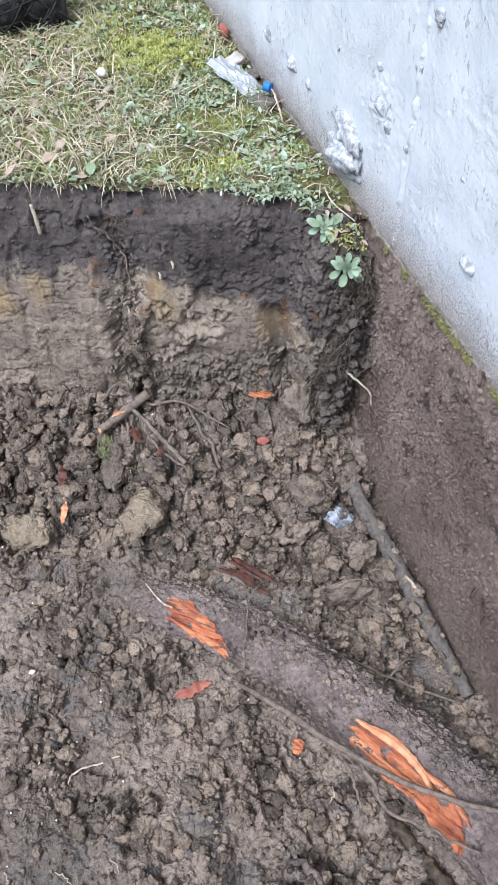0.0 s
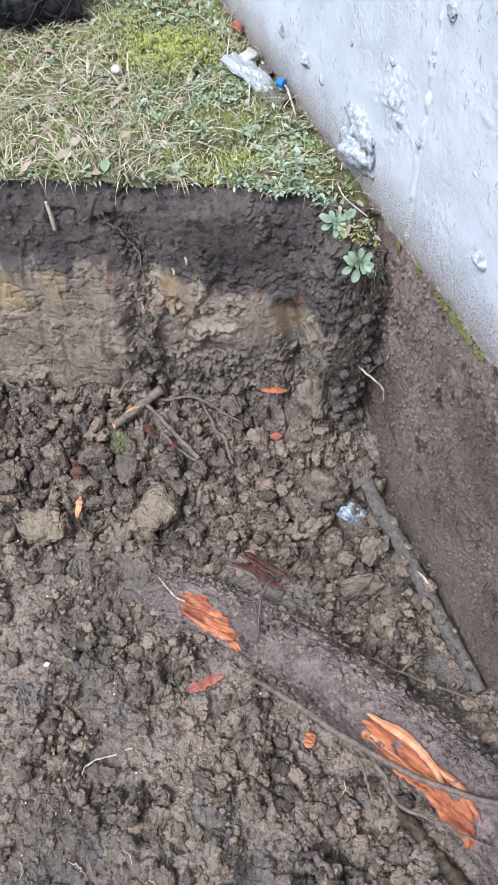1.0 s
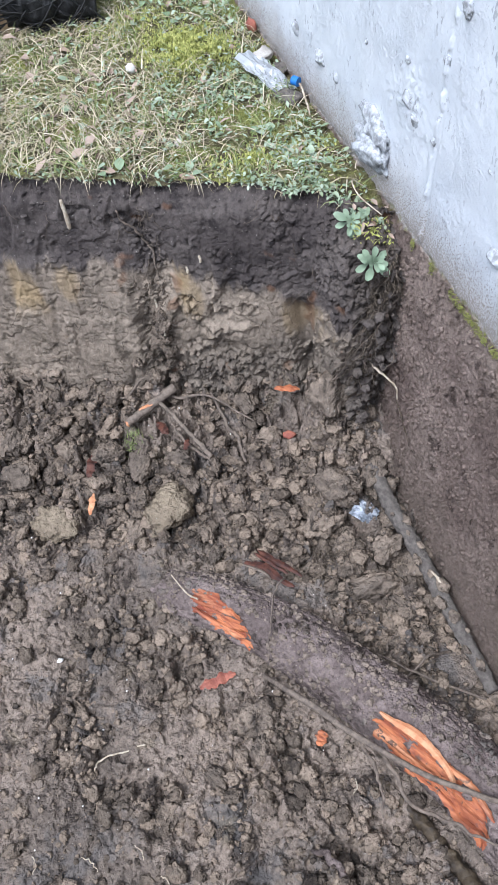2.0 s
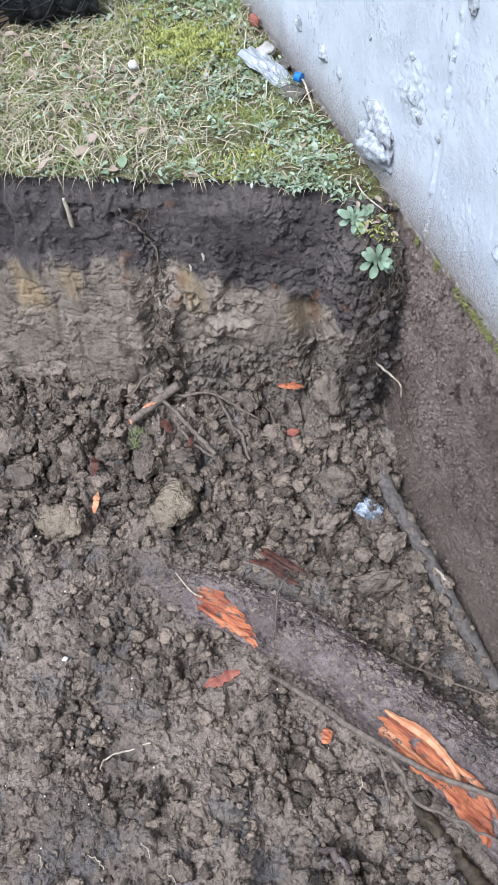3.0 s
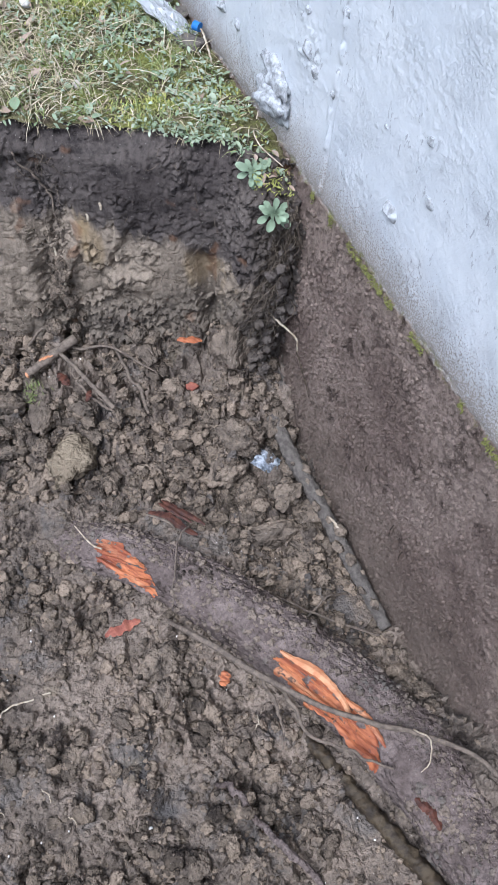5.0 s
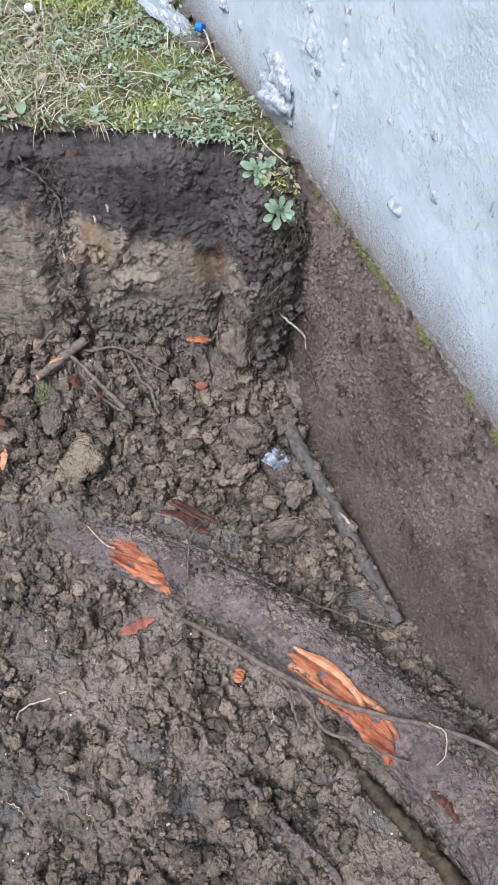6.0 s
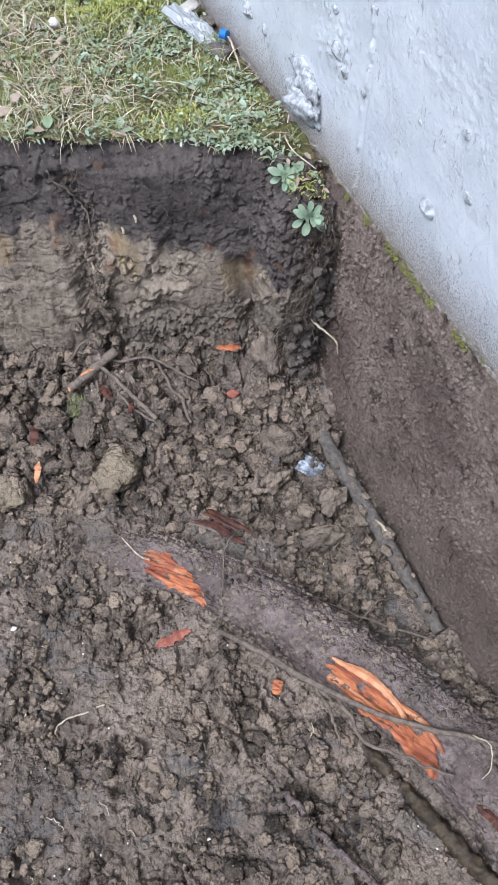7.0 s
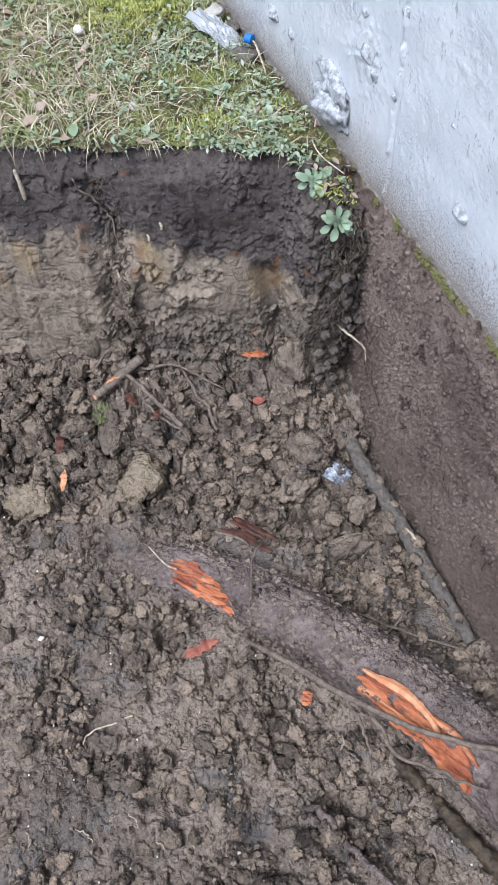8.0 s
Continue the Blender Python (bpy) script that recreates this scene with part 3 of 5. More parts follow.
gu = np.concatenate([[-400, -120, -40, -15, -7, -4, -2.6], np.arange(-1.9, 1.7, 0.02), [2.0, 2.6, 3.5, 6, 15, 40, 120, 400]])
gv = np.concatenate([[-400, -120, -40, -15, -7, -4], np.arange(PIT[1], -0.05, 0.1), np.arange(0.0, 2.6, 0.02), [3, 4, 6, 15, 40, 120, 400]])
gU, gV = np.meshgrid(gu, gv)
gS = gV + np.where(gV >= 0, edge(gU) * smooth((0.15 - gV) / 0.15), 0)
X, Y = A[0] + D[0] * gU + N[0] * gS, A[1] + D[1] * gU + N[1] * gS
ground_f = grid_faces(*gU.shape)
cu, cv = gU.reshape(-1)[ground_f].mean(1), gV.reshape(-1)[ground_f].mean(1)
cx = X.reshape(-1)[ground_f].mean(1)
keep = ~((cu > PIT[0]) & (cv > PIT[1]) & (cv < 0) & (cx < 1.12))
thing("ground", mesh_of("ground", np.stack([X, Y, lawn_z(X, Y)], -1).reshape(-1, 3), ground_f[keep], TURF),
      "mossy winter lawn soil beside a house wall", "lawn", kind="structure")

# ---------------------------------------------------------------- house wall
wy = np.concatenate([np.arange(-4, -0.4, 0.15), np.arange(-0.4, 3.3, 0.0062), np.arange(3.3, 9, 0.15)])
wz = np.concatenate([[-1.35], np.arange(-1.2, 0.95, 0.0062), np.arange(0.96, 2.8, 0.1)])
WY, WZ = np.meshgrid(wy, wz)
above = smooth((WZ + 0.01) / 0.04)
spat = smooth(fbm(WY * 4.5, WZ * 4.5, 6.0, 3) * 2.2 + 0.05)
f1, f2, val = cells(WY / 0.013 + 0.5 * gnoise(WY * 30, WZ * 30, 1), WZ / 0.016, 2)
drop = np.sqrt(np.clip(1 - (f1 / 0.5) ** 2, 0, 1)) * (val > 0.55)
relief = 0.002 * fbm(WY * 9, WZ * 9, 0.0, 3) + above * (0.0022 * spat * drop + 0.0007 * fbm(WY * 80, WZ * 80, 3.0, 3))
relief = relief + (1 - above) * (0.006 * fbm(WY * 65, WZ * 65, 9.0, 3) + 0.005 * drop + 0.006 * smooth(gnoise(WY * 7, WZ * 3, 2.0) * 2 - 0.6) - 0.004)
seam_y = 1.384 + 0.010 * gnoise(WZ * 6, 0.0, 4.0)
relief = relief + above * 0.010 * np.exp(-((WY - seam_y - 0.009) / 0.007) ** 2) * smooth(0.4 + 1.6 * fbm(WY * 30, WZ * 22, 6.0, 4))
relief = relief - above * 0.008 * np.exp(-((WY - seam_y + 0.003) / 0.004) ** 2) * smooth((0.42 - WZ) / 0.15 + 0.6 * gnoise(WZ * 25, 0.0, 8.0))
patch_rough = np.exp(-(((WY - 1.53) / 0.09) ** 2 + ((WZ - 0.32) / 0.09) ** 2))
relief = relief + patch_rough * 0.012 * np.abs(fbm(WY * 40, WZ * 40, 2.0, 3))
for hy, hz, hr in ((0.80, -0.24, 0.020), (0.77, -0.33, 0.025), (0.93, -0.15, 0.014), (0.62, -0.42, 0.03), (1.33, -0.25, 0.02)):
    relief = relief - 0.012 * np.exp(-((WY - hy) ** 2 + (WZ - hz) ** 2) / hr ** 2) + 0.008 * np.exp(-((WY - hy) ** 2 + (WZ - hz + 1.2 * hr) ** 2) / hr ** 2)
house_wall = thing("wall_house", None, "blue-white rendered house wall with brown soil-stained base", "house wall", kind="structure")
part("render_coat", mesh_of("render_coat", np.stack([WALL_X - relief, WY, WZ], -1).reshape(-1, 3), grid_faces(*WY.shape)[:, ::-1], WALL), house_wall)
bm = bmesh.new()
bmesh.ops.create_cube(bm, size=1)
bmesh.ops.scale(bm, vec=(0.30, 12.9, 4.14), verts=bm.verts)
bmesh.ops.translate(bm, vec=(WALL_X + 0.17, 2.47, 0.71), verts=bm.verts)
core = bpy.data.meshes.new("wall_core")
bm.to_mesh(core)
core.materials.append(WALL)
part("wall_core", core, house_wall)


def lump(seed, detail=3, rough=0.35, flat=1.0, freq=2.2, knobs=26):
    """A lump of unit radius with broken facets; knobs: the crumbs it is caked from."""
    bm = bmesh.new()
    bmesh.ops.create_icosphere(bm, subdivisions=detail, radius=1)
    v = np.array([p.co[:] for p in bm.verts])
    f = [[p.index for p in q.verts] for q in bm.faces]
    bm.free()
    k = 1 + rough * fbm(v[:, 0] * freq + seed, v[:, 1] * freq, v[:, 2] * freq + 2 * seed, 3)
    rr = np.random.RandomState(int(seed * 10) % 9999)
    for _ in range(11):     # broken facets
        n = rr.normal(size=3)
        n /= np.linalg.norm(n)
        k = np.minimum(k, rr.uniform(0.62, 0.95) / np.maximum(v @ n, 0.05))
    if knobs:
        c = rr.normal(size=(knobs, 3))
        c /= np.linalg.norm(c, axis=1)[:, None]
        w = v + 0.16 * np.stack([gnoise(v[:, 0] * 4 + q, v[:, 1] * 4, v[:, 2] * 4 + seed) for q in (0.0, 9.1, 4.4)], -1)
        d = np.linalg.norm(w[:, None] - c[None], axis=2)
        own, d = d.argmin(1), np.sort(d, axis=1)
        k = k * (0.84 + 0.20 * smooth((d[:, 1] - d[:, 0]) * 3.5) + 0.16 * (rr.rand(knobs)[own] - 0.5))
    k = k * (1 + 0.08 * fbm(v[:, 0] * 6 + seed, v[:, 1] * 6, v[:, 2] * 6, 2))
    v = v * k[:, None]
    v[:, 2] *= flat
    return v, f


for by, bzz, r, st in ((1.690, 0.115, 0.064, 1.0), (1.695, 0.172, 0.050, 1.2), (1.071, 0.205, 0.024, 1.1), (1.352, 0.629, 0.016, 1.3), (2.303, 0.175, 0.018, 1.7),
                       (2.101, 0.172, 0.022, 1.8), (1.984, 0.170, 0.014, 1.3), (1.545, 0.330, 0.022, 1.2), (1.50, 0.30, 0.015, 1.1), (1.402, 0.300, 0.010, 1.2),
                       (1.40, 0.50, 0.014, 1.3), (1.57, 0.42, 0.010, 1.3), (1.00, 0.44, 0.011, 1.2), (1.16, 0.37, 0.007, 1.2), (0.95, 0.32, 0.012, 1.3), (1.80, 0.36, 0.008, 1.2)):
    v, f = lump(by * 9 + bzz + 2.7, 4, 0.4, 0.5 + 0.5 * st, 2.2, 14 if r > 0.03 else 0)
    v = v * (r * 0.7, r * (1.9 if r > 0.03 else 1.35), r)
    part("mortar_blob", mesh_of("mortar_blob", v, f, MORTAR), house_wall, "lump of painted-over mortar", Matrix.Translation((WALL_X, by, bzz)))

# ---------------------------------------------------------------- the torn root trunk
tan = np.gradient(LOG_AXIS, axis=0)
tan /= np.linalg.norm(tan, axis=1)[:, None]
side = np.stack([-tan[:, 1], tan[:, 0], 0 * tan[:, 0]], 1)
side = -side / np.linalg.norm(side, axis=1)[:, None]     # towards the open pit
upv = np.cross(tan, side)
upv *= np.sign(upv[:, 2:3])


WOUNDS = ((94, 139, 0.36, 1.60, 4.0, -0.25), (36, 57, 0.16, 1.44, 9.0, -0.8))


def wound_span(i, a, i0, i1, a0, a1, waist):
    s, w = (i - i0) / (i1 - i0) * 2 - 1, (a - a0) / (a1 - a0) * 2 - 1
    return s, w, np.abs(s) ** 2.6 + np.abs(w + waist * s) ** 2.2


def trunk(i, a, lift=0.0):
    """The trunk's skin at axis place i (0 to 199) and angle a from the top, positive towards the open pit."""
    i0 = np.clip(np.floor(i).astype(int), 0, 198)
    w = (i - i0)[..., None]
    mix = lambda k: k[i0] * (1 - w) + k[i0 + 1] * w
    c, s, u, r = mix(LOG_AXIS), mix(side), mix(upv), mix(LOG_R[:, None])[..., 0]
    d = np.sin(a)[..., None] * s + np.cos(a)[..., None] * u
    p = c + d * r[..., None]
    k = 0.10 * fbm(p[..., 0] * 6, p[..., 1] * 6, p[..., 2] * 6, 3) + 0.045 * fbm(a * 4.0, i * 0.05, 0.0, 3)
    k = k + 0.035 * fbm(p[..., 0] * 45, p[..., 1] * 45, p[..., 2] * 45, 4) + 0.07 * (billow(a * 3.0, i * 0.06, 1.0, 3) - 0.4)
    for i0, i1, a0, a1, _, waist in WOUNDS:
        k = k - 0.13 * smooth((1.05 - wound_span(i, a, i0, i1, a0, a1, waist)[2]) / 0.45)
    return c + d * (r * (1 + k) + lift)[..., None]


ii, aa = np.meshgrid(np.arange(0, 199.01, 0.75), np.linspace(-math.pi, math.pi, 120, endpoint=False), indexing="ij")
log_top = thing("tree_root_trunk", None, "thick muddy tree root with torn orange wood, half buried", "tree root")
part("bark", mesh_of("bark", trunk(ii, aa).reshape(-1, 3), grid_faces(*ii.shape, True), MUD_BARK), log_top)


def wound(i0, i1, a0, a1, seed, waist):
    i, a = np.meshgrid(np.linspace(i0 - 2, i1 + 2, 170), np.linspace(a0 - 0.1, a1 + 0.1, 80), indexing="ij")
    s, w, out = wound_span(i, a, i0, i1, a0, a1, waist)
    inside = out + 0.50 * fbm(s * 2.6 + seed, w * 2.4, seed, 5) < 0.84
    inside &= fbm(s * 3.5, w * 2.5 + seed, 7.0, 3) < 0.55
    p = trunk(i, a, 0.004 + 0.008 * fbm(s * 1.6, w * 6 + seed, 2.0, 4))
    f = grid_faces(*i.shape)
    f = f[inside.reshape(-1)[f].all(1)]
    used = np.unique(f)
    remap = np.zeros(i.size, int)
    remap[used] = np.arange(len(used))
    return mesh_of("exposed_wood", p.reshape(-1, 3)[used], remap[f], ORANGE_WOOD)


for spec in WOUNDS:
    part("exposed_wood", wound(*spec), log_top, "bright orange torn heartwood")


def splinter(name, pts, width, thick, mat, parent, label="", seed=0.0):
    """A curved flake of wood or bark with ragged edges and thickness."""
    c = spline(pts, 22)
    s = np.linspace(0, 1, 22)
    t = np.gradient(c, axis=0)
    t /= np.linalg.norm(t, axis=1)[:, None]
    sd = np.cross(t, (0, 0, 1.0))
    sd /= np.linalg.norm(sd, axis=1)[:, None]
    w = width * 0.5 * (np.sin(math.pi * np.clip(s * 0.94 + 0.04, 0, 1)) ** 0.55) * (1 + 0.35 * gnoise(s * 5 + seed, seed, 0.3) + 0.40 * gnoise(s * 17 + seed, seed, 2.3))
    c = c + sd * (width * 0.22 * gnoise(s * 3 + seed, 3.0, seed))[:, None] + (0, 0, 1) * (0.25 * width * gnoise(s * 5, seed, 1.0))[:, None]
    ups = np.cross(sd, t)
    rows = np.stack([c - sd * w[:, None], c + ups * thick, c + sd * w[:, None], c - ups * thick], 1)
    f = grid_faces(22, 4, True).tolist() + [[3, 2, 1, 0], [84, 85, 86, 87]]
    me = mesh_of(name, rows.reshape(-1, 3), f, mat, False)
    return part(name, me, parent, label) if parent else thing(name, me, label, name.replace("_", " "))


def on_log(i, a, lift):
    return tuple(trunk(np.array(float(i)), np.array(float(a)), lift))


splinter("splinter", [on_log(96, 0.50, 0.010), on_log(106, 0.42, 0.026), on_log(116, 0.45, 0.030), on_log(124, 0.75, 0.016)], 0.026, 0.004, PEACH_WOOD, log_top, "pale peach flap of wood", 1.0)
splinter("splinter", [on_log(118, 0.46, 0.012), on_log(127, 0.44, 0.020), on_log(136, 0.62, 0.008)], 0.022, 0.004, ORANGE_WOOD, log_top, "", 2.0)
splinter("splinter", [on_log(120, 1.25, 0.010), on_log(129, 1.28, 0.014), on_log(138, 1.1, 0.006)], 0.026, 0.004, ORANGE_WOOD, log_top, "", 3.0)
splinter("splinter", [on_log(38, 0.75, 0.010), on_log(46, 1.0, 0.014), on_log(54, 1.15, 0.010)], 0.016, 0.003, ORANGE_WOOD, log_top, "", 5.0)
for k, (dx, dz, w, mat) in enumerate(((0.0, 0.0, 0.034, RED_BARK), (0.020, 0.014, 0.016, RED_BARK), (-0.014, 0.012, 0.010, ROOT_BARK), (0.036, 0.004, 0.020, RED_BARK))):
    splinter("bark_flake", [(0.355 + dx + 0.02 * (k % 2), 1.145 + dx * 0.7, -0.962 + dz), (0.405 + dx, 1.092 + dx * 0.7, -0.948 + dz), (0.478 + dx - 0.025 * (k % 3), 1.0 + dx * 0.7 + 0.03 * (k % 3), -0.958 + dz)],
             w, 0.002, mat, log_top, "dark red peeled bark flake", 6.0 + k)
splinter("bark_flake", [on_log(152, 0.9, 0.006), on_log(158, 0.8, 0.010), on_log(164, 0.9, 0.006)], 0.030, 0.004, RED_BARK, log_top, "dark red bark scrap", 7.0)


# ---------------------------------------------------------------- rods, sticks and roots
def root(name, pts, radii, mat, label, category="root", seed=0.0, count=40, seg=10, rough=0.18, freq=45.0, wander=0.0, parent=None):
    v, f = tube(pts, radii, count, seg, rough, freq, seed, wander)
    me = mesh_of(name, v, f, mat)
    return part(name, me, parent, label) if parent else thing(name, me, label, category)


rod = root("mud_covered_pole", [(0.895, 1.33, -0.915), (0.905, 1.16, -0.955), (0.922, 0.99, -0.985), (0.930, 0.83, -1.005), (0.934, 0.66, -1.015), (0.938, 0.49, -1.03)],
           [0.026, 0.027, 0.025, 0.026, 0.023, 0.020], ROD_BARK, "straight mud-coated wooden pole lying along the wall foot", "pole", 1.0, 140, 18, 0.26, 60.0, 0.003)
for k, t in enumerate((0.10, 0.45, 0.52, 0.60, 0.22, 0.30, 0.36, 0.68, 0.76, 0.84, 0.92, 0.15)):
    v, f = lump(k + 3.0, 3, 0.5, 0.7)
    p = np.array((0.905, 1.2, -0.94)) * (1 - t) + np.array((0.937, 0.52, -1.02)) * t + (0.017 * ((k % 3) - 1), 0, 0.008)
    part("mud_lump", mesh_of("mud_lump", v * (0.024 if k == 2 else 0.008 + 0.004 * (k % 4)) * np.array((1.1, 1.5, 0.9)), f, CLOD_SOIL), rod, "", Matrix.Translation(p))
splinter("splinter", [(0.925, 0.90, -0.965), (0.935, 0.86, -0.965), (0.945, 0.82, -0.972)], 0.010, 0.002, PALE_ROOT, rod, "pale raw splinter", 3.0)
root("dark_root", [(0.51, 0.38, -1.06), (0.57, 0.22, -1.045), (0.627, 0.05, -1.04), (0.689, -0.138, -1.04), (0.735, -0.30, -1.045)], [0.016, 0.020, 0.022, 0.025, 0.026], DARK_WOOD,
     "dark wet root beside the torn trunk", "root", 4.0, 160, 18, 0.5, 50.0, 0.006)
root("long_thin_root", [(0.284, 0.765, -0.985), (0.33, 0.67, -0.905), (0.392, 0.577, -0.890), (0.500, 0.428, -0.880), (0.60, 0.31, -0.868), (0.70, 0.215, -0.845), (0.79, 0.148, -0.845), (0.90, 0.03, -0.80), (0.95, -0.10, -0.79)],
     [0.006, 0.009, 0.010, 0.009, 0.008, 0.008, 0.007, 0.007, 0.006], ROOT_BARK, "long brown root lying across the torn trunk", "root", 2.0, 90, 10, 0.15, 60.0, 0.006)
root("side_root", [(0.462, 0.475, -0.885), (0.478, 0.435, -0.915), (0.488, 0.378, -0.935), (0.472, 0.325, -0.95), (0.455, 0.268, -0.965)], [0.006, 0.0055, 0.005, 0.004, 0.003], ROOT_BARK, "thin crooked root hanging over soil", "root", 5.0, 40, 8, 0.2, 60.0, 0.012)
root("side_root", [(0.505, 0.422, -0.875), (0.525, 0.36, -0.915), (0.545, 0.268, -0.935), (0.605, 0.197, -0.93), (0.66, 0.142, -0.90), (0.705, 0.090, -0.885)], [0.007, 0.0065, 0.006, 0.005, 0.004, 0.003], ROOT_BARK, "thin crooked root hanging over soil", "root", 6.0, 50, 8, 0.2, 60.0, 0.010)
root("pale_rootlet", [(0.795, 0.155, -0.835), (0.81, 0.11, -0.80), (0.79, 0.06, -0.83), (0.76, 0.05, -0.85)], [0.0028, 0.0025, 0.002, 0.0015], PALE_ROOT, "pale curled rootlet on the trunk", "root", 7.0, 30, 6, 0.2, 60.0, 0.004)
root("pale_rootlet", [(0.108, 1.188, -0.965), (0.137, 1.095, -0.945), (0.165, 1.059, -0.94)], [0.002, 0.003, 0.0035], PALE_ROOT, "pale peeled rootlet on soil", "root", 8.0, 20, 6)
root("thin_twig", [(0.46, 1.03, -0.93), (0.41, 0.99, -0.905), (0.372, 0.93, -0.898), (0.335, 0.84, -0.90), (0.30, 0.775, -0.935)], [0.003, 0.0035, 0.003, 0.0025, 0.002], ROOT_BARK, "thin twig lying over the trunk", "twig", 9.0, 30, 6, 0.2, 60.0, 0.008)


def stick_on_floor(name, plan, radii, mat, label, seed, lift=0.012, category="twig", ends=None):
    pts = [(x, y, float(floor_top(x, y)) + 0.5 * lift) for x, y in plan]
    if ends:
        pts[0] = (*pts[0][:2], pts[0][2] + ends[0])
        pts[-1] = (*pts[-1][:2], pts[-1][2] + ends[1])
    return root(name, pts, radii, mat, label, category, seed, 40, 9, 0.2, 60.0, 0.006), pts


pts = [(0.122, 1.785, -0.862), (0.205, 1.805, -0.835), (0.325, 1.835, -0.795)]
stick = root("cut_stick", pts, [0.0145, 0.017, 0.019], ROOT_BARK, "brown cut stick with raw orange end, in clods", "stick", 3.0, 40, 10, 0.2, 60.0, 0.004)
v, f = lump(2.0, 2, 0.25, 1.0)
part("cut_end", mesh_of("cut_end", v * (0.008, 0.0155, 0.0155), f, PEACH_WOOD), stick, "raw orange cut end", Matrix.Translation(pts[0]))
splinter("bark_flake", [tuple(np.array(pts[1]) + (-0.03, -0.006, 0.012)), tuple(np.array(pts[1]) + (0, -0.004, 0.02)), tuple(np.array(pts[1]) + (0.03, 0.0, 0.018))], 0.014, 0.002, PEACH_WOOD, stick, "peeled pale strip", 4.0)
stick_on_floor("thin_stick", [(0.255, 1.795), (0.319, 1.667), (0.371, 1.545)], [0.007, 0.008, 0.010], ROOT_BARK, "thin grey-brown stick on clods", 4.0, 0.04, "stick")
stick_on_floor("thin_stick", [(0.275, 1.68), (0.33, 1.60), (0.385, 1.525)], [0.005, 0.006, 0.005], ROOT_BARK, "thin grey-brown stick on clods", 4.5, 0.03, "stick")
stick_on_floor("long_twig", [(0.042, 2.0), (0.139, 1.905), (0.234, 1.865), (0.32, 1.82), (0.42, 1.76), (0.52, 1.66), (0.58, 1.60)], [0.003, 0.005, 0.006, 0.006, 0.005, 0.004, 0.003], ROOT_BARK, "long thin twig along the bank foot", 5.0, 0.03)
stick_on_floor("bent_twig", [(0.445, 1.775), (0.473, 1.66), (0.488, 1.60), (0.488, 1.52)], [0.005, 0.007, 0.007, 0.006], ROOT_BARK, "bent brown twig among clods", 6.0, 0.035)
stick_on_floor("wall_twig", [(0.715, 0.624), (0.80, 0.66), (0.906, 0.676)], [0.003, 0.004, 0.005], ROOT_BARK, "thin twig between trunk and pole", 7.0, 0.03)
stick_on_floor("wall_twig", [(0.62, 0.76), (0.70, 0.67), (0.781, 0.596), (0.919, 0.485)], [0.003, 0.004, 0.005, 0.004], ROOT_BARK, "thin twig between trunk and pole", 8.0, 0.03)
pts = [(x, y, float(floor_top(x, y)) - 0.004) for x, y in ((0.25, 0.27), (0.29, 0.21), (0.318, 0.12), (0.36, 0.03), (0.42, -0.09))]
root("muddy_stick", pts, [0.007, 0.012, 0.009, 0.012, 0.008], MUD_BARK, "muddy crooked root pressed into the floor", "root", 9.0, 70, 12, 0.45, 55.0, 0.014)
stick_on_floor("pale_straw", [(-0.285, 0.690), (-0.25, 0.715), (-0.117, 0.704)], [0.002, 0.003, 0.0025], PALE_ROOT, "pale straw on smeared clay", 10.0, 0.007, "straw")
for sx, sy, ang, ln in ((-0.33, 0.42, 1.9, 0.06), (-0.50, 0.47, 1.2, 0.05), (-0.20, 0.40, 1.6, 0.05), (-0.15, 0.32, 1.8, 0.03), (-0.36, 0.74, 0.9, 0.04), (0.12, 0.98, 2.4, 0.05), (0.41, 0.36, 0.7, 0.05), (-0.45, 0.30, 1.3, 0.05)):
    stick_on_floor("pale_straw", [(sx, sy), (sx + 0.5 * ln * math.cos(ang), sy + 0.5 * ln * math.sin(ang)), (sx + ln * math.cos(ang + 0.3), sy + ln * math.sin(ang + 0.3))],
                   [0.001, 0.0018, 0.0012], PALE_ROOT, "pale straw on smeared clay", sx * 9, 0.006, "straw")


def chip(name, x, y, length, width, ang, mat, label, lift=0.012, thick=0.0025):
    z = float(floor_top(x, y)) + 0.6 * lift
    d = np.array((math.cos(ang), math.sin(ang), 0))
    c = np.array((x, y, z))
    return splinter(name, [tuple(c - d * length / 2), tuple(c + (0, 0, 0.006)), tuple(c + d * length / 2)], width, thick, mat, None, label, x * 11)


splinter("wood_chip", [(0.642, 1.625, -0.712), (0.683, 1.608, -0.702), (0.724, 1.592, -0.710)], 0.030, 0.0035, ORANGE_WOOD, None, "bright orange wood chip on dark clods", 4.4)
chip("wood_chip", 0.148, 0.815, 0.120, 0.040, 0.05, BRICK, "reddish bark chip half buried in clay")
chip("wood_chip", 0.389, 0.543, 0.050, 0.036, 1.1, ORANGE_WOOD, "small orange wood chip beside crumbled soil", 0.034)
chip("bark_strip", -0.045, 1.70, 0.11, 0.034, 1.15, RED_BARK, "curled reddish bark strip on clods", 0.035)
chip("bark_strip", -0.085, 1.57, 0.09, 0.024, 1.2, PEACH_WOOD, "frayed orange bark strip on clods", 0.03, 0.003)
chip("bark_strip", 0.235, 1.71, 0.08, 0.028, 1.9, RED_BARK, "dark red bark strip among clods", 0.03)
chip("bark_strip", 0.30, 1.62, 0.05, 0.020, 1.0, RED_BARK, "dark red bark strip among clods", 0.03)


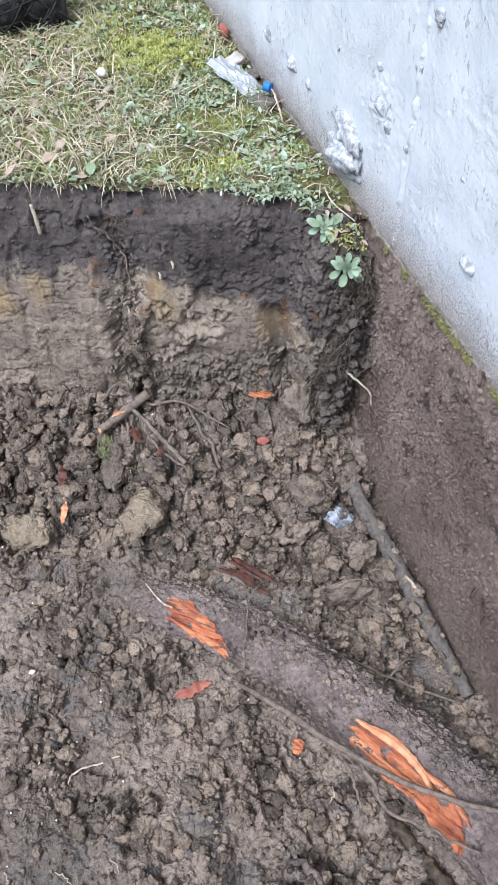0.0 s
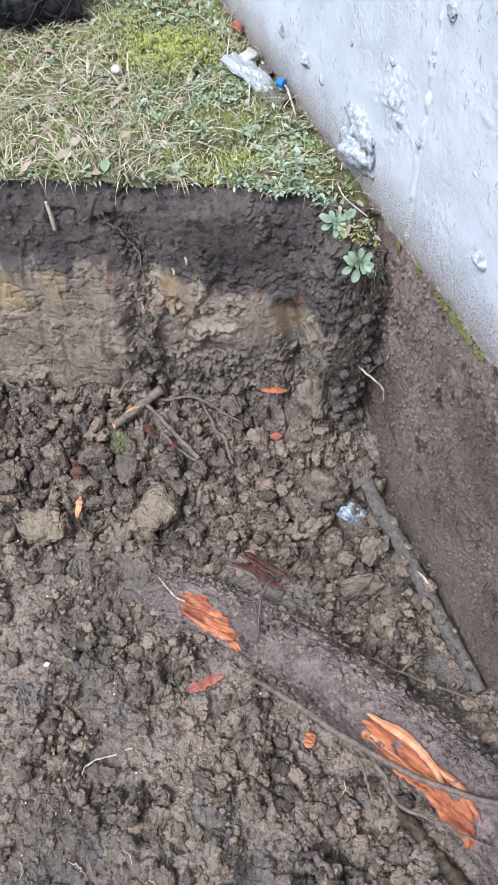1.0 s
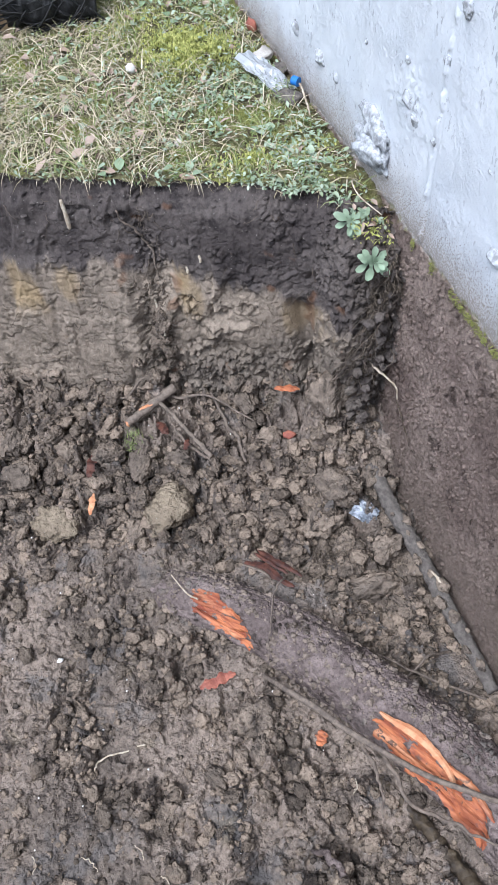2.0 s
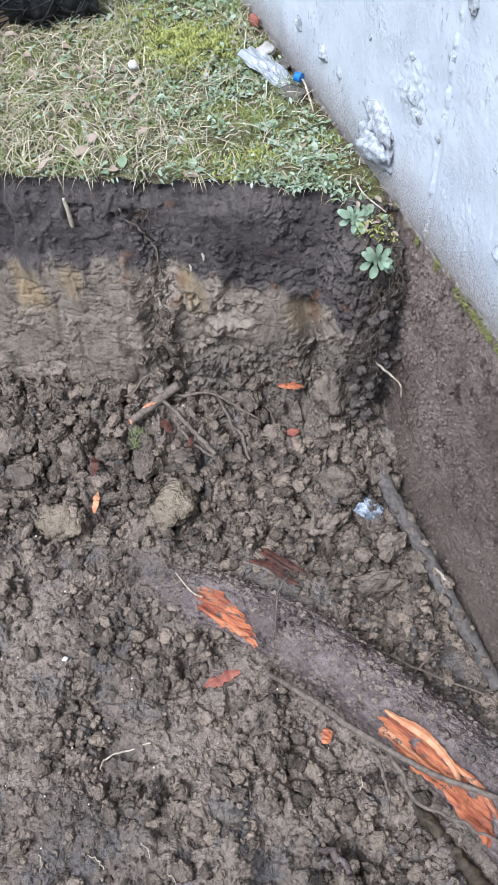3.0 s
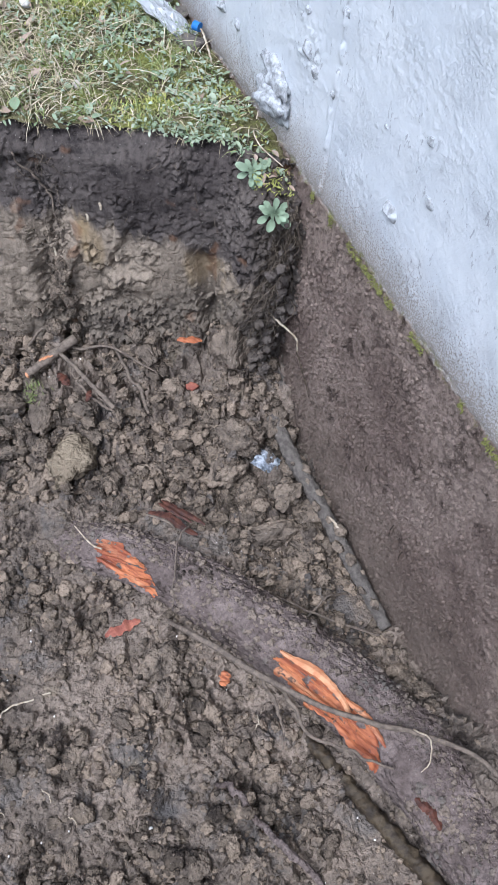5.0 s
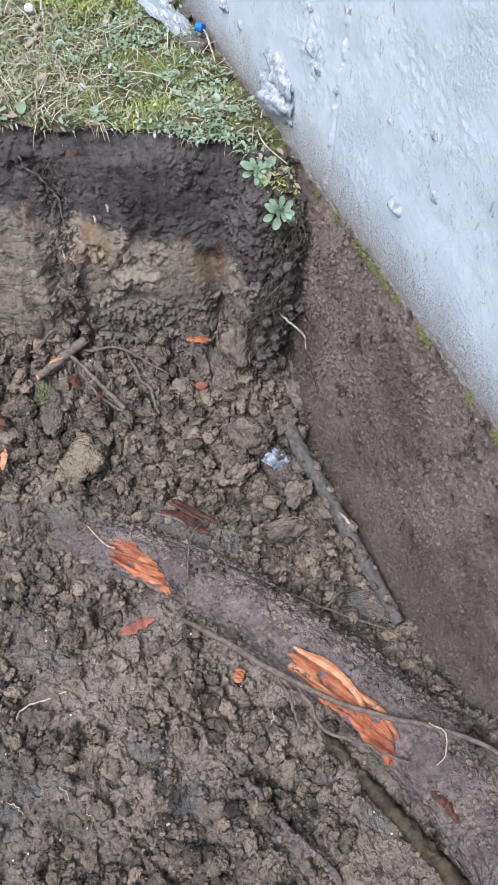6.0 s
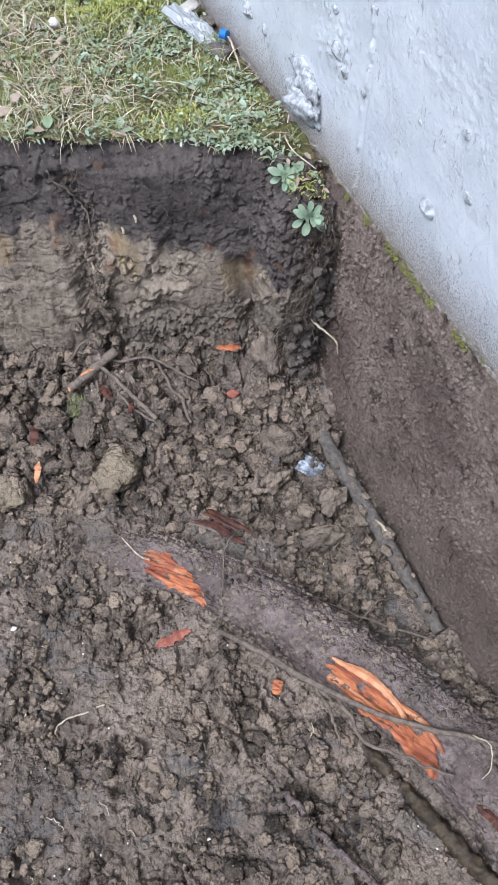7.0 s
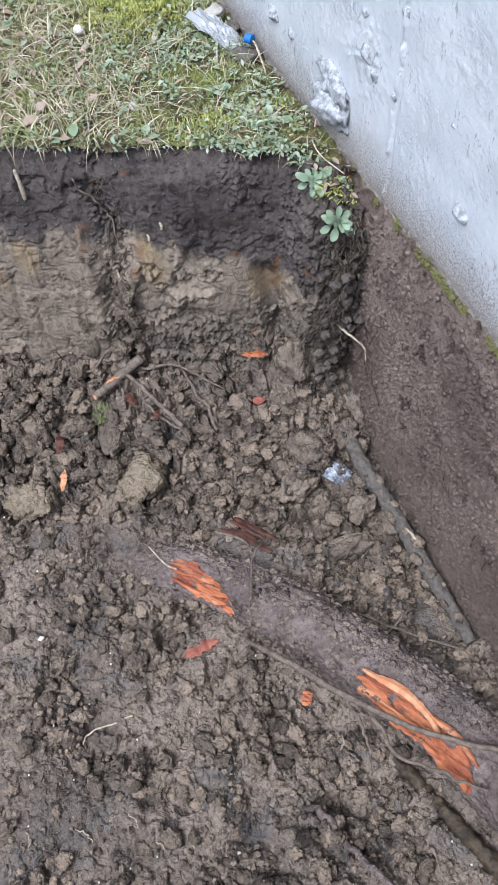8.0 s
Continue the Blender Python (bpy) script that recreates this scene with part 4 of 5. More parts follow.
def lump_thing(name, x, y, z, size, mat, label, category, seed, detail=4, rough=0.35, parent=None):
    v, f = lump(seed, detail, rough)
    me = mesh_of(name, v * np.asarray(size), f, mat)
    m = pose(x, y, z, 0, 0, seed * 77 % 360)
    return part(name, me, parent, label, m) if parent else thing(name, me, label, category, at=m)


lump_thing("brick_fragment", 0.668, 1.545, float(floor_z(0.668, 1.545)) + 0.032, (0.030, 0.021, 0.016), BRICK, "small red brick fragment in clods", "brick fragment", 2.0, 2, 0.2)
lump_thing("tan_clod", 0.178, 1.455, float(floor_z(0.178, 1.455)) + 0.004, (0.120, 0.100, 0.058), TAN_SOIL, "large tan clay clod on crumbled soil", "clod", 3.0)
lump_thing("tan_clod", -0.22, 1.53, float(floor_z(-0.22, 1.53)) + 0.006, (0.092, 0.080, 0.054), TAN_SOIL, "large tan clay clod on crumbled soil", "clod", 4.0)
lump_thing("pale_clod", 0.745, 1.285, float(floor_z(0.745, 1.285)) + 0.03, (0.092, 0.10, 0.07), CLOD_SOIL, "large pale crumbly clod by the bank foot", "clod", 5.0, 4, 0.45)
lump_thing("pale_clod", 0.225, 0.675, float(floor_z(0.225, 0.675)) + 0.015, (0.075, 0.085, 0.06), CLOD_SOIL, "pale crumbly clod beside the trunk", "clod", 6.0, 4, 0.5)
lump_thing("white_pebble", -0.317, 1.062, float(floor_z(-0.317, 1.062)) + 0.003, (0.016, 0.009, 0.006), QUARTZ, "small white pebble on clay floor", "pebble", 7.0, 2, 0.2)
lump_thing("white_pebble", 0.035, 0.235, float(floor_z(0.035, 0.235)) + 0.003, (0.007, 0.009, 0.005), QUARTZ, "small white pebble on clay floor", "pebble", 8.0, 2, 0.2)


def crumpled(name, x, y, z, size, mat, label, category, seed, tilt=(20, 10, 30)):
    """A crumpled sheet with facets and thickness."""
    n = 15
    u, v = np.meshgrid(np.linspace(-1, 1, n), np.linspace(-1, 1, n))
    h = 0.9 * np.abs(gnoise(u * 1.4 + seed, v * 1.4, seed)) + 0.5 * np.abs(gnoise(u * 3.1, v * 3.1 + seed, 1.0)) - 0.25 * (u * u + v * v)
    p = np.stack([u * (1 - 0.2 * np.abs(v)), v, h], -1).reshape(-1, 3) * np.asarray(size)
    q = p - (0, 0, 0.0012)
    f = grid_faces(n, n)
    rim = list(range(n)) + [i * n + n - 1 for i in range(1, n)] + [n * n - 2 - i for i in range(n - 1)] + [i * n for i in range(n - 2, 0, -1)]
    walls = [[a, a + n * n, b + n * n, b] for a, b in zip(rim, rim[1:] + rim[:1])]
    return thing(name, mesh_of(name, np.vstack([p, q]), f.tolist() + (f[:, ::-1] + n * n).tolist() + walls, mat, False), label, category, at=pose(x, y, z, *tilt))


crumpled("foil_scrap", 0.815, 1.185, -0.962, (0.038, 0.048, 0.040), PAPER, "crumpled silvery foil scrap in the soil", "litter", 3.0, (30, -25, 40))

# ---------------------------------------------------------------- litter and stones on the lawn
def lawn_at(x, y, up=0.0):
    return float(lawn_z(np.array(x), np.array(y))) + up


crumpled("plastic_bottle_scrap", 0.885, 2.345, lawn_at(0.885, 2.345, 0.022), (0.062, 0.112, 0.030), PLASTIC, "crushed milky plastic bottle on the lawn edge", "litter", 5.0, (14, 12, 28))
v, f = tube([(0.945, 2.245, 0.040), (0.958, 2.225, 0.040)], [0.015, 0.015], 6, 18, 0.03)
thing("bottle_cap", mesh_of("bottle_cap", v, f, BLUE_CAP, False), "blue plastic cap beside the wall", "litter")
lump_thing("flat_stone", 0.915, 2.20, lawn_at(0.92, 2.2, 0.012), (0.062, 0.050, 0.018), ROD_BARK, "muddy flat stone against the wall", "stone", 2.0, 3, 0.22)
lump_thing("flat_stone", 0.93, 2.49, lawn_at(0.93, 2.49, 0.02), (0.055, 0.040, 0.020), STONE, "pale flat stone beside the wall", "stone", 3.0, 3, 0.25)
lump_thing("flat_stone", 0.955, 2.40, lawn_at(0.95, 2.40, 0.006), (0.03, 0.06, 0.02), ROD_BARK, "muddy flat stone against the wall", "stone", 4.0, 3, 0.25)
lump_thing("brick_piece", 0.955, 2.69, lawn_at(0.95, 2.69, 0.02), (0.018, 0.030, 0.030), BRICK, "red brick piece leaning on the wall", "brick fragment", 5.0, 2, 0.12)
lump_thing("pebble", 0.507, 2.095, lawn_at(0.507, 2.095, 0.008), (0.022, 0.014, 0.011), STONE, "pale rounded pebble in the grass", "pebble", 6.0, 3, 0.12)
lump_thing("pebble", 0.473, 2.559, lawn_at(0.473, 2.559, 0.014), (0.024, 0.020, 0.018), QUARTZ, "whitish stone in the grass", "pebble", 7.0, 3, 0.15)
root("dry_grass_stalk", [(0.96, 2.23, 0.035), (0.955, 2.17, 0.03), (0.945, 2.09, 0.0)], [0.003, 0.004, 0.003], PALE_ROOT, "dry pale stem against the wall", "dry grass", 3.0, 24, 6, 0.2, 60.0, 0.006)
root("dry_grass_stalk", [(0.955, 1.67, 0.0), (0.90, 1.66, 0.05), (0.885, 1.58, 0.055), (0.93, 1.52, 0.02)], [0.0015, 0.002, 0.002, 0.0015], PALE_ROOT, "looped dry stem at the pit's edge", "dry grass", 4.0, 30, 6)

# black net roll and the post beside it, at the lawn's far side
rs = np.random.RandomState(5)
net = thing("black_net_roll", None, "rolled black plastic garden netting on the lawn", "garden netting")
c0, c1 = np.array((0.05, 3.10, 0.085)), np.array((0.46, 3.02, 0.075))
v, f = tube([c0, (c0 + c1) / 2 + (0, 0, 0.01), c1], [0.085, 0.09, 0.075], 50, 30, 0.25, 30.0, 2.0)
part("roll", mesh_of("roll", v, f, BLACK_NET), net)
strands = []
for k in range(150):
    t, a = rs.rand(), rs.rand() * 6.3
    c = c0 + (c1 - c0) * t
    ps = [c + np.array((0.03 * j * rs.choice([-1, 1]), 0.1 * math.cos(a + 0.35 * j), 0.1 * math.sin(a + 0.35 * j))) for j in range(4)]
    strands.append(tube(ps, [0.003, 0.003, 0.002], 8, 4, 0.0))
part("netting", mesh_of("netting", *joined(strands), BLACK_NET), net)
bm = bmesh.new()
bmesh.ops.create_cube(bm, size=1)
bmesh.ops.scale(bm, vec=(0.07, 0.07, 0.9), verts=bm.verts)
bmesh.ops.bevel(bm, geom=bm.edges[:], offset=0.006, segments=2, affect="EDGES")
me = bpy.data.meshes.new("wooden_post")
bm.to_mesh(me)
me.materials.append(POST_WOOD)
thing("wooden_post", me, "weathered squared wooden post in the lawn", "post", at=pose(0.115, 3.03, 0.40, 2, -1, 12))

# ---------------------------------------------------------------- plants on the lawn
rs = np.random.RandomState(11)


def scatter(n, u0, u1, v0, v1, weight=None):
    """Random lawn places along the bank; weight thins them out by place."""
    u, v = rs.uniform(u0, u1, n), v0 + (v1 - v0) * rs.rand(n)
    v = v + edge(u) * smooth((0.15 - v) / 0.15)
    x, y = A[0] + D[0] * u + N[0] * v, A[1] + D[1] * u + N[1] * v
    ok = x < WALL_X - 0.02
    if weight is not None:
        ok &= rs.rand(n) < weight(x, y)
    x, y = x[ok], y[ok]
    return np.stack([x, y, lawn_z(x, y)], -1)


def blob(x, y, cx, cy, rx_, ry_):
    return np.exp(-(((x - cx) / rx_) ** 2 + ((y - cy) / ry_) ** 2))


def mossy(x, y):
    return np.clip(1.6 * blob(x, y, 0.70, 2.64, 0.17, 0.16) + 0.55 * blob(x, y, 0.72, 1.92, 0.2, 0.05) + 0.8 * blob(x, y, 0.93, 1.64, 0.06, 0.14) + 0.5 * smooth(gnoise(x * 6, y * 6, 3.0) * 2 - 0.1), 0, 1)


def weedy(x, y):
    return np.clip(1.1 * blob(x, y, 0.78, 2.33, 0.16, 0.14) + 1.1 * blob(x, y, 0.86, 1.92, 0.12, 0.16) + 0.4 * blob(x, y, 0.5, 2.3, 0.2, 0.25)
                   + 0.6 * blob(x, y, 0.85, 2.95, 0.18, 0.25) + 1.2 * blob(x, y, 0.92, 1.64, 0.07, 0.14) + 0.05 + 0.16 * smooth(gnoise(x * 5, y * 5, 9.0) * 2), 0, 1)


def strawy(x, y):
    return np.clip((0.9 * smooth((0.66 - x) / 0.25) + 0.5 * smooth(gnoise(x * 5, y * 5, 1.0) * 2 + 0.2)) * (0.25 + 0.95 * smooth(gnoise(x * 11, y * 11, 6.0) * 2 + 0.5)) + 0.10, 0, 1) * (1 - 0.8 * blob(x, y, 0.72, 2.66, 0.15, 0.16))


def stuff(name, pieces, mat, label, category):
    thing(name, mesh_of(name, *joined(pieces), mat), label, category, kind="stuff")


def spread(p, l0, l1, w0, w1, p0, p1, b0, b1, profile=(1.0, 0.8, 0.5, 0.0), cup=0.0, tw=0.6):
    n = len(p)
    return strips(p, rs.uniform(0, 6.283, n), rs.uniform(l0, l1, n), rs.uniform(w0, w1, n), rs.uniform(p0, p1, n), rs.uniform(b0, b1, n), profile, cup, rs.uniform(-tw, tw, n))


P = scatter(26000, -1.0, 1.2, 0.028, 1.7, lambda x, y: strawy(x, y))
Q = P + (0, 0, 0.004)
stuff("dry_straw", [spread(Q, 0.03, 0.13, 0.0018, 0.0046, -0.1, 0.8, 0.3, 1.9)], STRAW, "flattened pale dry grass straws on the lawn", "dry grass")
P = scatter(26000, -1.0, 1.2, 0.006, 1.7, lambda x, y: (0.75 - 0.3 * mossy(x, y)) * (0.45 + 0.7 * smooth(gnoise(x * 8, y * 8, 4.0) * 2 + 0.5)))
stuff("grass", [spread(P, 0.015, 0.075, 0.002, 0.0044, 0.3, 1.4, 0.4, 2.2)], GRASS, "short green winter grass blades", "grass")
P = scatter(26000, -1.0, 1.2, -0.012, 1.7, lambda x, y: weedy(x, y) * (0.45 + 0.7 * smooth(gnoise(x * 9, y * 9, 8.0) * 2 + 0.6)))
Q = P + np.stack([0 * P[:, 0], 0 * P[:, 0], rs.uniform(0, 0.025, len(P))], -1)
stuff("weed_leaves", [spread(Q, 0.008, 0.026, 0.005, 0.013, -0.1, 0.9, 0.2, 1.0, (0.15, 0.8, 1.0, 0.75, 0.1), 0.25, 0.4)], WEED, "small grey-green weed leaves in the lawn", "weeds")
P = scatter(24000, -0.9, 1.2, -0.01, 1.6, lambda x, y: mossy(x, y) ** 1.5)
Q = P + np.stack([0 * P[:, 0], 0 * P[:, 0], 0.020 * blob(P[:, 0], P[:, 1], 0.72, 2.66, 0.12, 0.13)], -1)
M = np.stack([rs.normal(0.70, 0.085, 9000), rs.normal(2.64, 0.075, 9000), np.zeros(9000)], -1)
M = np.concatenate([M, np.stack([rs.normal(0.50, 0.10, 2500), rs.normal(2.92, 0.06, 2500), np.zeros(2500)], -1), np.stack([rs.normal(0.74, 0.09, 1600), rs.normal(1.93, 0.025, 1600), np.zeros(1600)], -1)])
M = M[gnoise(M[:, 0] * 14, M[:, 1] * 14, 4.0) > -0.25]
M[:, 2] = lawn_z(M[:, 0], M[:, 1]) + 0.030 * blob(M[:, 0], M[:, 1], 0.70, 2.64, 0.13, 0.12) * rs.rand(len(M))
Q = np.concatenate([Q, M])
stuff("moss", [spread(Q, 0.008, 0.018, 0.003, 0.006, 0.2, 1.4, 0.0, 1.0, (1.0, 0.9, 0.0))], MOSS, "yellow-green cushions of moss in the lawn", "moss")
P = scatter(160, -0.9, 1.0, 0.0, 1.5)
stuff("broad_leaves", [spread(P + (0, 0, 0.012), 0.025, 0.045, 0.020, 0.032, 0.0, 0.6, 0.2, 0.8, (0.2, 0.85, 1.0, 0.8, 0.2), 0.2, 0.3)], WEED, "broader round weed leaves in the lawn", "weeds")
P = scatter(480, -0.9, 1.0, 0.0, 1.6, lambda x, y: 0.3 + 0.7 * smooth((0.5 - x) / 0.2))
stuff("dead_leaves", [spread(P + (0, 0, 0.008), 0.02, 0.06, 0.012, 0.032, -0.1, 0.4, -0.5, 0.8, (0.2, 0.8, 1.0, 0.6, 0.1), 0.5, 0.5)], DEAD, "shrivelled brown dead leaves in the grass", "dead leaves")
# turf fringe over the bank's edge
P = scatter(700, -1.0, 1.05, -0.002, 0.03)
stuff("turf_fringe", [spread(P + (0, 0, -0.006), 0.010, 0.045, 0.0014, 0.003, -0.3, 0.9, 0.6, 2.6)], STRAW, "ragged fringe of dry roots and grass at the edge", "grass")
P = scatter(3200, -1.0, 1.05, -0.006, 0.05, lambda x, y: 0.12 + 0.8 * smooth((x - 0.55) / 0.2))
stuff("edge_weeds", [spread(P + (0, 0, 0.0), 0.008, 0.024, 0.005, 0.011, -0.4, 1.0, 0.2, 1.2, (0.15, 0.8, 1.0, 0.75, 0.1), 0.25, 0.4)], WEED, "small green weeds along the pit's edge", "weeds")


def rosette(x, y, z, leaves, length, tilt, seed):
    rr = np.random.RandomState(seed)
    top = thing("weed_rosette", None, "grey-green leafy weed rosette on the bank corner", "weed", "weeds on the bank corner", at=pose(x, y, z, *tilt))
    for k in range(leaves):
        ln = length * rr.uniform(0.65, 1.05) * (1 if k < leaves * 0.6 else 0.6)
        a = k * 2.4 + rr.uniform(-0.2, 0.2)
        one = np.zeros((1, 3)) + (0, 0, 0.002 * k)
        v, f = strips(one, np.array([a]), np.array([ln]), np.array([ln * 0.42]), np.array([0.15 + 0.05 * k]), np.array([0.7]), (0.14, 0.17, 0.32, 0.75, 1.0, 0.92, 0.4), 0.3)
        me = mesh_of("leaf", np.vstack([v, v - (0, 0, 0.0008)]), f.tolist() + (f[:, ::-1] + len(v)).tolist(), ROSETTE)
        part("leaf", me, top)


rosette(0.885, 1.485, -0.105, 24, 0.064, (55, 0, 5), 1)
rosette(0.868, 1.603, -0.045, 18, 0.058, (50, 0, 0), 2)
P = np.stack([rs.uniform(0.86, 0.97, 260), 0 * np.arange(260), 0 * np.arange(260)], -1)
P[:, 1] = 1.60 - 0.4 * (P[:, 0] - 0.86) + rs.uniform(-0.06, 0.05, 260)
P[:, 2] = -0.03 - 0.5 * np.clip(1.57 - P[:, 1], 0, 1) + rs.uniform(-0.02, 0.01, 260)
stuff("corner_moss", [spread(P, 0.006, 0.018, 0.003, 0.006, -0.8, 1.0, 0.2, 1.5, (0.4, 1.0, 0.8, 0.1))], MOSS, "yellow-green moss and weeds on the bank corner", "moss")
P = P[:14] + (0.02, -0.01, 0.012)
stuff("corner_dead_leaves", [spread(P, 0.02, 0.04, 0.008, 0.018, -0.2, 0.5, -0.4, 0.8, (0.2, 0.8, 1.0, 0.6, 0.1), 0.5, 0.6)], DEAD, "curled pinkish-brown dead leaves at the corner", "dead leaves")
P = np.array([(0.125, 1.735, 0.0)] * 90) + np.stack([rs.normal(0, 0.026, 90), rs.normal(0, 0.022, 90), 0 * np.arange(90)], -1)
P[:, 2] = floor_z(P[:, 0], P[:, 1]) + 0.012
stuff("grass_tuft", [spread(P, 0.02, 0.05, 0.002, 0.004, 0.3, 1.3, 0.3, 1.5)], GRASS, "torn green grass tuft among clods", "grass")
# moss along the old ground line on the wall
P = np.stack([np.full(2600, WALL_X - 0.002), rs.uniform(0.2, 1.45, 2600), rs.normal(-0.014, 0.008, 2600)], -1)
P = P[(gnoise(P[:, 1] * 9, 0.0, 2.0) + 0.9 * np.exp(-((P[:, 1] - 1.07) / 0.05) ** 2)) > 0.12]
v, f = strips(P, rs.uniform(2.2, 4.1, len(P)), rs.uniform(0.003, 0.007, len(P)), rs.uniform(0.002, 0.004, len(P)), rs.uniform(-0.4, 0.8, len(P)), rs.uniform(0, 1, len(P)), (1.0, 0.9, 0.1))
stuff("wall_moss", [(v, f)], WALL_MOSS, "yellow-green moss line on the house wall", "moss")

# ---------------------------------------------------------------- roots in the bank
hair = []
for k in range(150):
    u, z = rs.uniform(-0.7, 0.85), rs.uniform(-0.75, -0.03)
    if k < 50:
        u, z = 0.27 + rs.normal(0, 0.04), rs.uniform(-0.6, -0.06)
    p = bank_xyz(np.array(u), np.array(z), 0.004)
    d = np.array((rs.normal(0, 0.025), rs.normal(0, 0.015), -rs.uniform(0.01, 0.06)))
    hair.append(tube([p, p + d * 0.5 + (-0.008, -0.012, 0.0), p + d + (-0.004, -0.008, 0)], [0.0012, 0.0009, 0.0006], 8, 4, 0.0, 40, k, 0.006))
stuff("hair_roots", hair, ROOTLET, "fine brown roots sticking out of the bank", "roots")
tuft = []
for k in range(340):
    t = rs.rand()
    z0 = -0.06 - 0.50 * t
    x0 = 0.915 + 0.05 * rs.rand() - 0.04 * t
    y0 = 1.475 + rs.normal(0, 0.025) + 0.02 * t
    ln = 0.03 + 0.2 * rs.rand() ** 2
    e = np.array((x0 - ln * rs.uniform(-0.3, 0.7), y0 + rs.normal(0, 0.03), max(z0 - ln, -0.84)))
    s = np.array((x0, y0, z0))
    tuft.append(tube([s, s * 0.6 + e * 0.4 + (rs.normal(0, 0.012), -0.02, 0), e], [0.0022 * rs.uniform(0.4, 1.3), 0.0014, 0.0007], 12, 4, 0.0, 40, k * 1.3, 0.018))
stuff("root_curtain", tuft, ROOTLET, "curtain of fine brown roots hanging in the corner", "roots")
root("bank_root", [(0.955, 1.42, -0.10), (0.945, 1.43, -0.24), (0.915, 1.46, -0.38), (0.87, 1.50, -0.52), (0.80, 1.54, -0.66)], [0.002, 0.0035, 0.0035, 0.003, 0.002], ROOT_BARK, "brown root hanging down the bank corner", "root", 3.0, 60, 8, 0.2, 60, 0.03)
root("pale_rootlet", [(0.905, 1.47, -0.50), (0.93, 1.41, -0.515), (0.955, 1.36, -0.53), (0.965, 1.34, -0.59)], [0.004, 0.004, 0.0035, 0.003], PALE_ROOT, "pale broken rootlet beside the wall", "root", 5.0, 30, 6, 0.2, 60, 0.006)
p = bank_xyz(np.array(0.03), np.array(-0.055), 0.022)
root("pale_rootlet", [tuple(p), tuple(p + (0.003, -0.008, -0.05)), tuple(p + (0.004, -0.012, -0.10))], [0.005, 0.0075, 0.006], PALE_ROOT, "pale broken root stub in the topsoil", "root", 6.0, 16, 8)
for u, z, ln in ((0.275, -0.42, 0.07), (0.445, -0.225, 0.022), (0.40, -0.27, 0.02), (0.30, -0.52, 0.03)):
    p = bank_xyz(np.array(u), np.array(z), 0.014)
    root("pale_rootlet", [tuple(p), tuple(p + (0.003, -0.006, -ln * 0.5)), tuple(p + (0.002, -0.008, -ln))], [0.003, 0.0045, 0.004], PALE_ROOT, "pale snapped root stub in the bank", "root", u * 20, 14, 7)
ctr = [tuple(bank_xyz(np.array(u), np.array(z), 0.016)) for u, z in ((0.20, -0.08), (0.235, -0.16), (0.27, -0.22), (0.30, -0.29), (0.30, -0.42))]
root("bank_root", ctr, [0.003, 0.004, 0.004, 0.003, 0.002], ROOT_BARK, "thin crooked root in the bank", "root", 7.0, 40, 6, 0.2, 60, 0.02)

# ---------------------------------------------------------------- clods
rs = np.random.RandomState(23)
BASE = []
for k in range(12):
    v, f = lump(k * 3.7 + 1, 4, 0.30, 0.85)
    BASE.append((v, f, mesh_of("clod", v, f, CLOD_UNIT)))
SMALL = [lump(k * 2.9 + 40, 2, 0.6, 0.8) for k in range(8)]
MID = [lump(k * 2.9 + 80, 3, 0.6, 0.8) for k in range(8)]


def log_gap(x, y):
    d = np.hypot(LOG_AXIS[None, :, 0] - x[:, None], LOG_AXIS[None, :, 1] - y[:, None])
    return (d - 0.92 * LOG_R[None, :]).min(1)


CLEAR = ((0.69, 1.61, 0.09), (0.30, 1.71, 0.06), (0.345, 1.61, 0.055), (0.125, 1.735, 0.07), (0.47, 1.68, 0.05), (0.488, 1.58, 0.045), (-0.085, 1.57, 0.06), (-0.045, 1.70, 0.06),
         (0.235, 1.71, 0.05), (0.389, 0.543, 0.07), (0.668, 1.545, 0.055), (0.815, 1.185, 0.075), (0.148, 0.815, 0.07), (0.389, 0.543, 0.045), (0.178, 1.455, 0.08), (-0.317, 1.062, 0.03), (0.225, 0.675, 0.05), (-0.045, 1.71, 0.04),
         (0.16, 1.78, 0.05), (0.25, 1.80, 0.05), (0.319, 1.667, 0.03), (-0.2, 0.71, 0.07), (0.668, 1.545, 0.03), (0.42, 1.08, 0.06), (0.745, 1.285, 0.05), (-0.22, 1.53, 0.05))


def places(n, power):
    x, y = rs.uniform(-0.9, 0.95, n), rs.uniform(-0.45, 2.15, n)
    ok = (rs.rand(n) < crumble(x, y) ** power) & (back(x, y) > 0.03) & (log_gap(x, y) > 0)
    for cx_, cy_, r_ in CLEAR:
        ok &= np.hypot(x - cx_, y - cy_) > r_
    return x[ok], y[ok]


x, y = places(1600, 2.6)
for k in range(min(300, len(x))):
    s = (0.018 + 0.034 * rs.rand() ** 2.2) * (1.35 if back(x[k], y[k]) < 0.72 else 0.8)
    z = float(floor_z(x[k], y[k])) + 0.42 * s
    m = pose(x[k], y[k], z, rs.uniform(-25, 25), rs.uniform(-25, 25), rs.uniform(0, 360)) @ Matrix.Diagonal((s * rs.uniform(0.8, 1.5), s * rs.uniform(0.7, 1.1), s * rs.uniform(0.7, 1.1), 1))
    part("clod", BASE[k % 12][2], pit_floor, "", m)


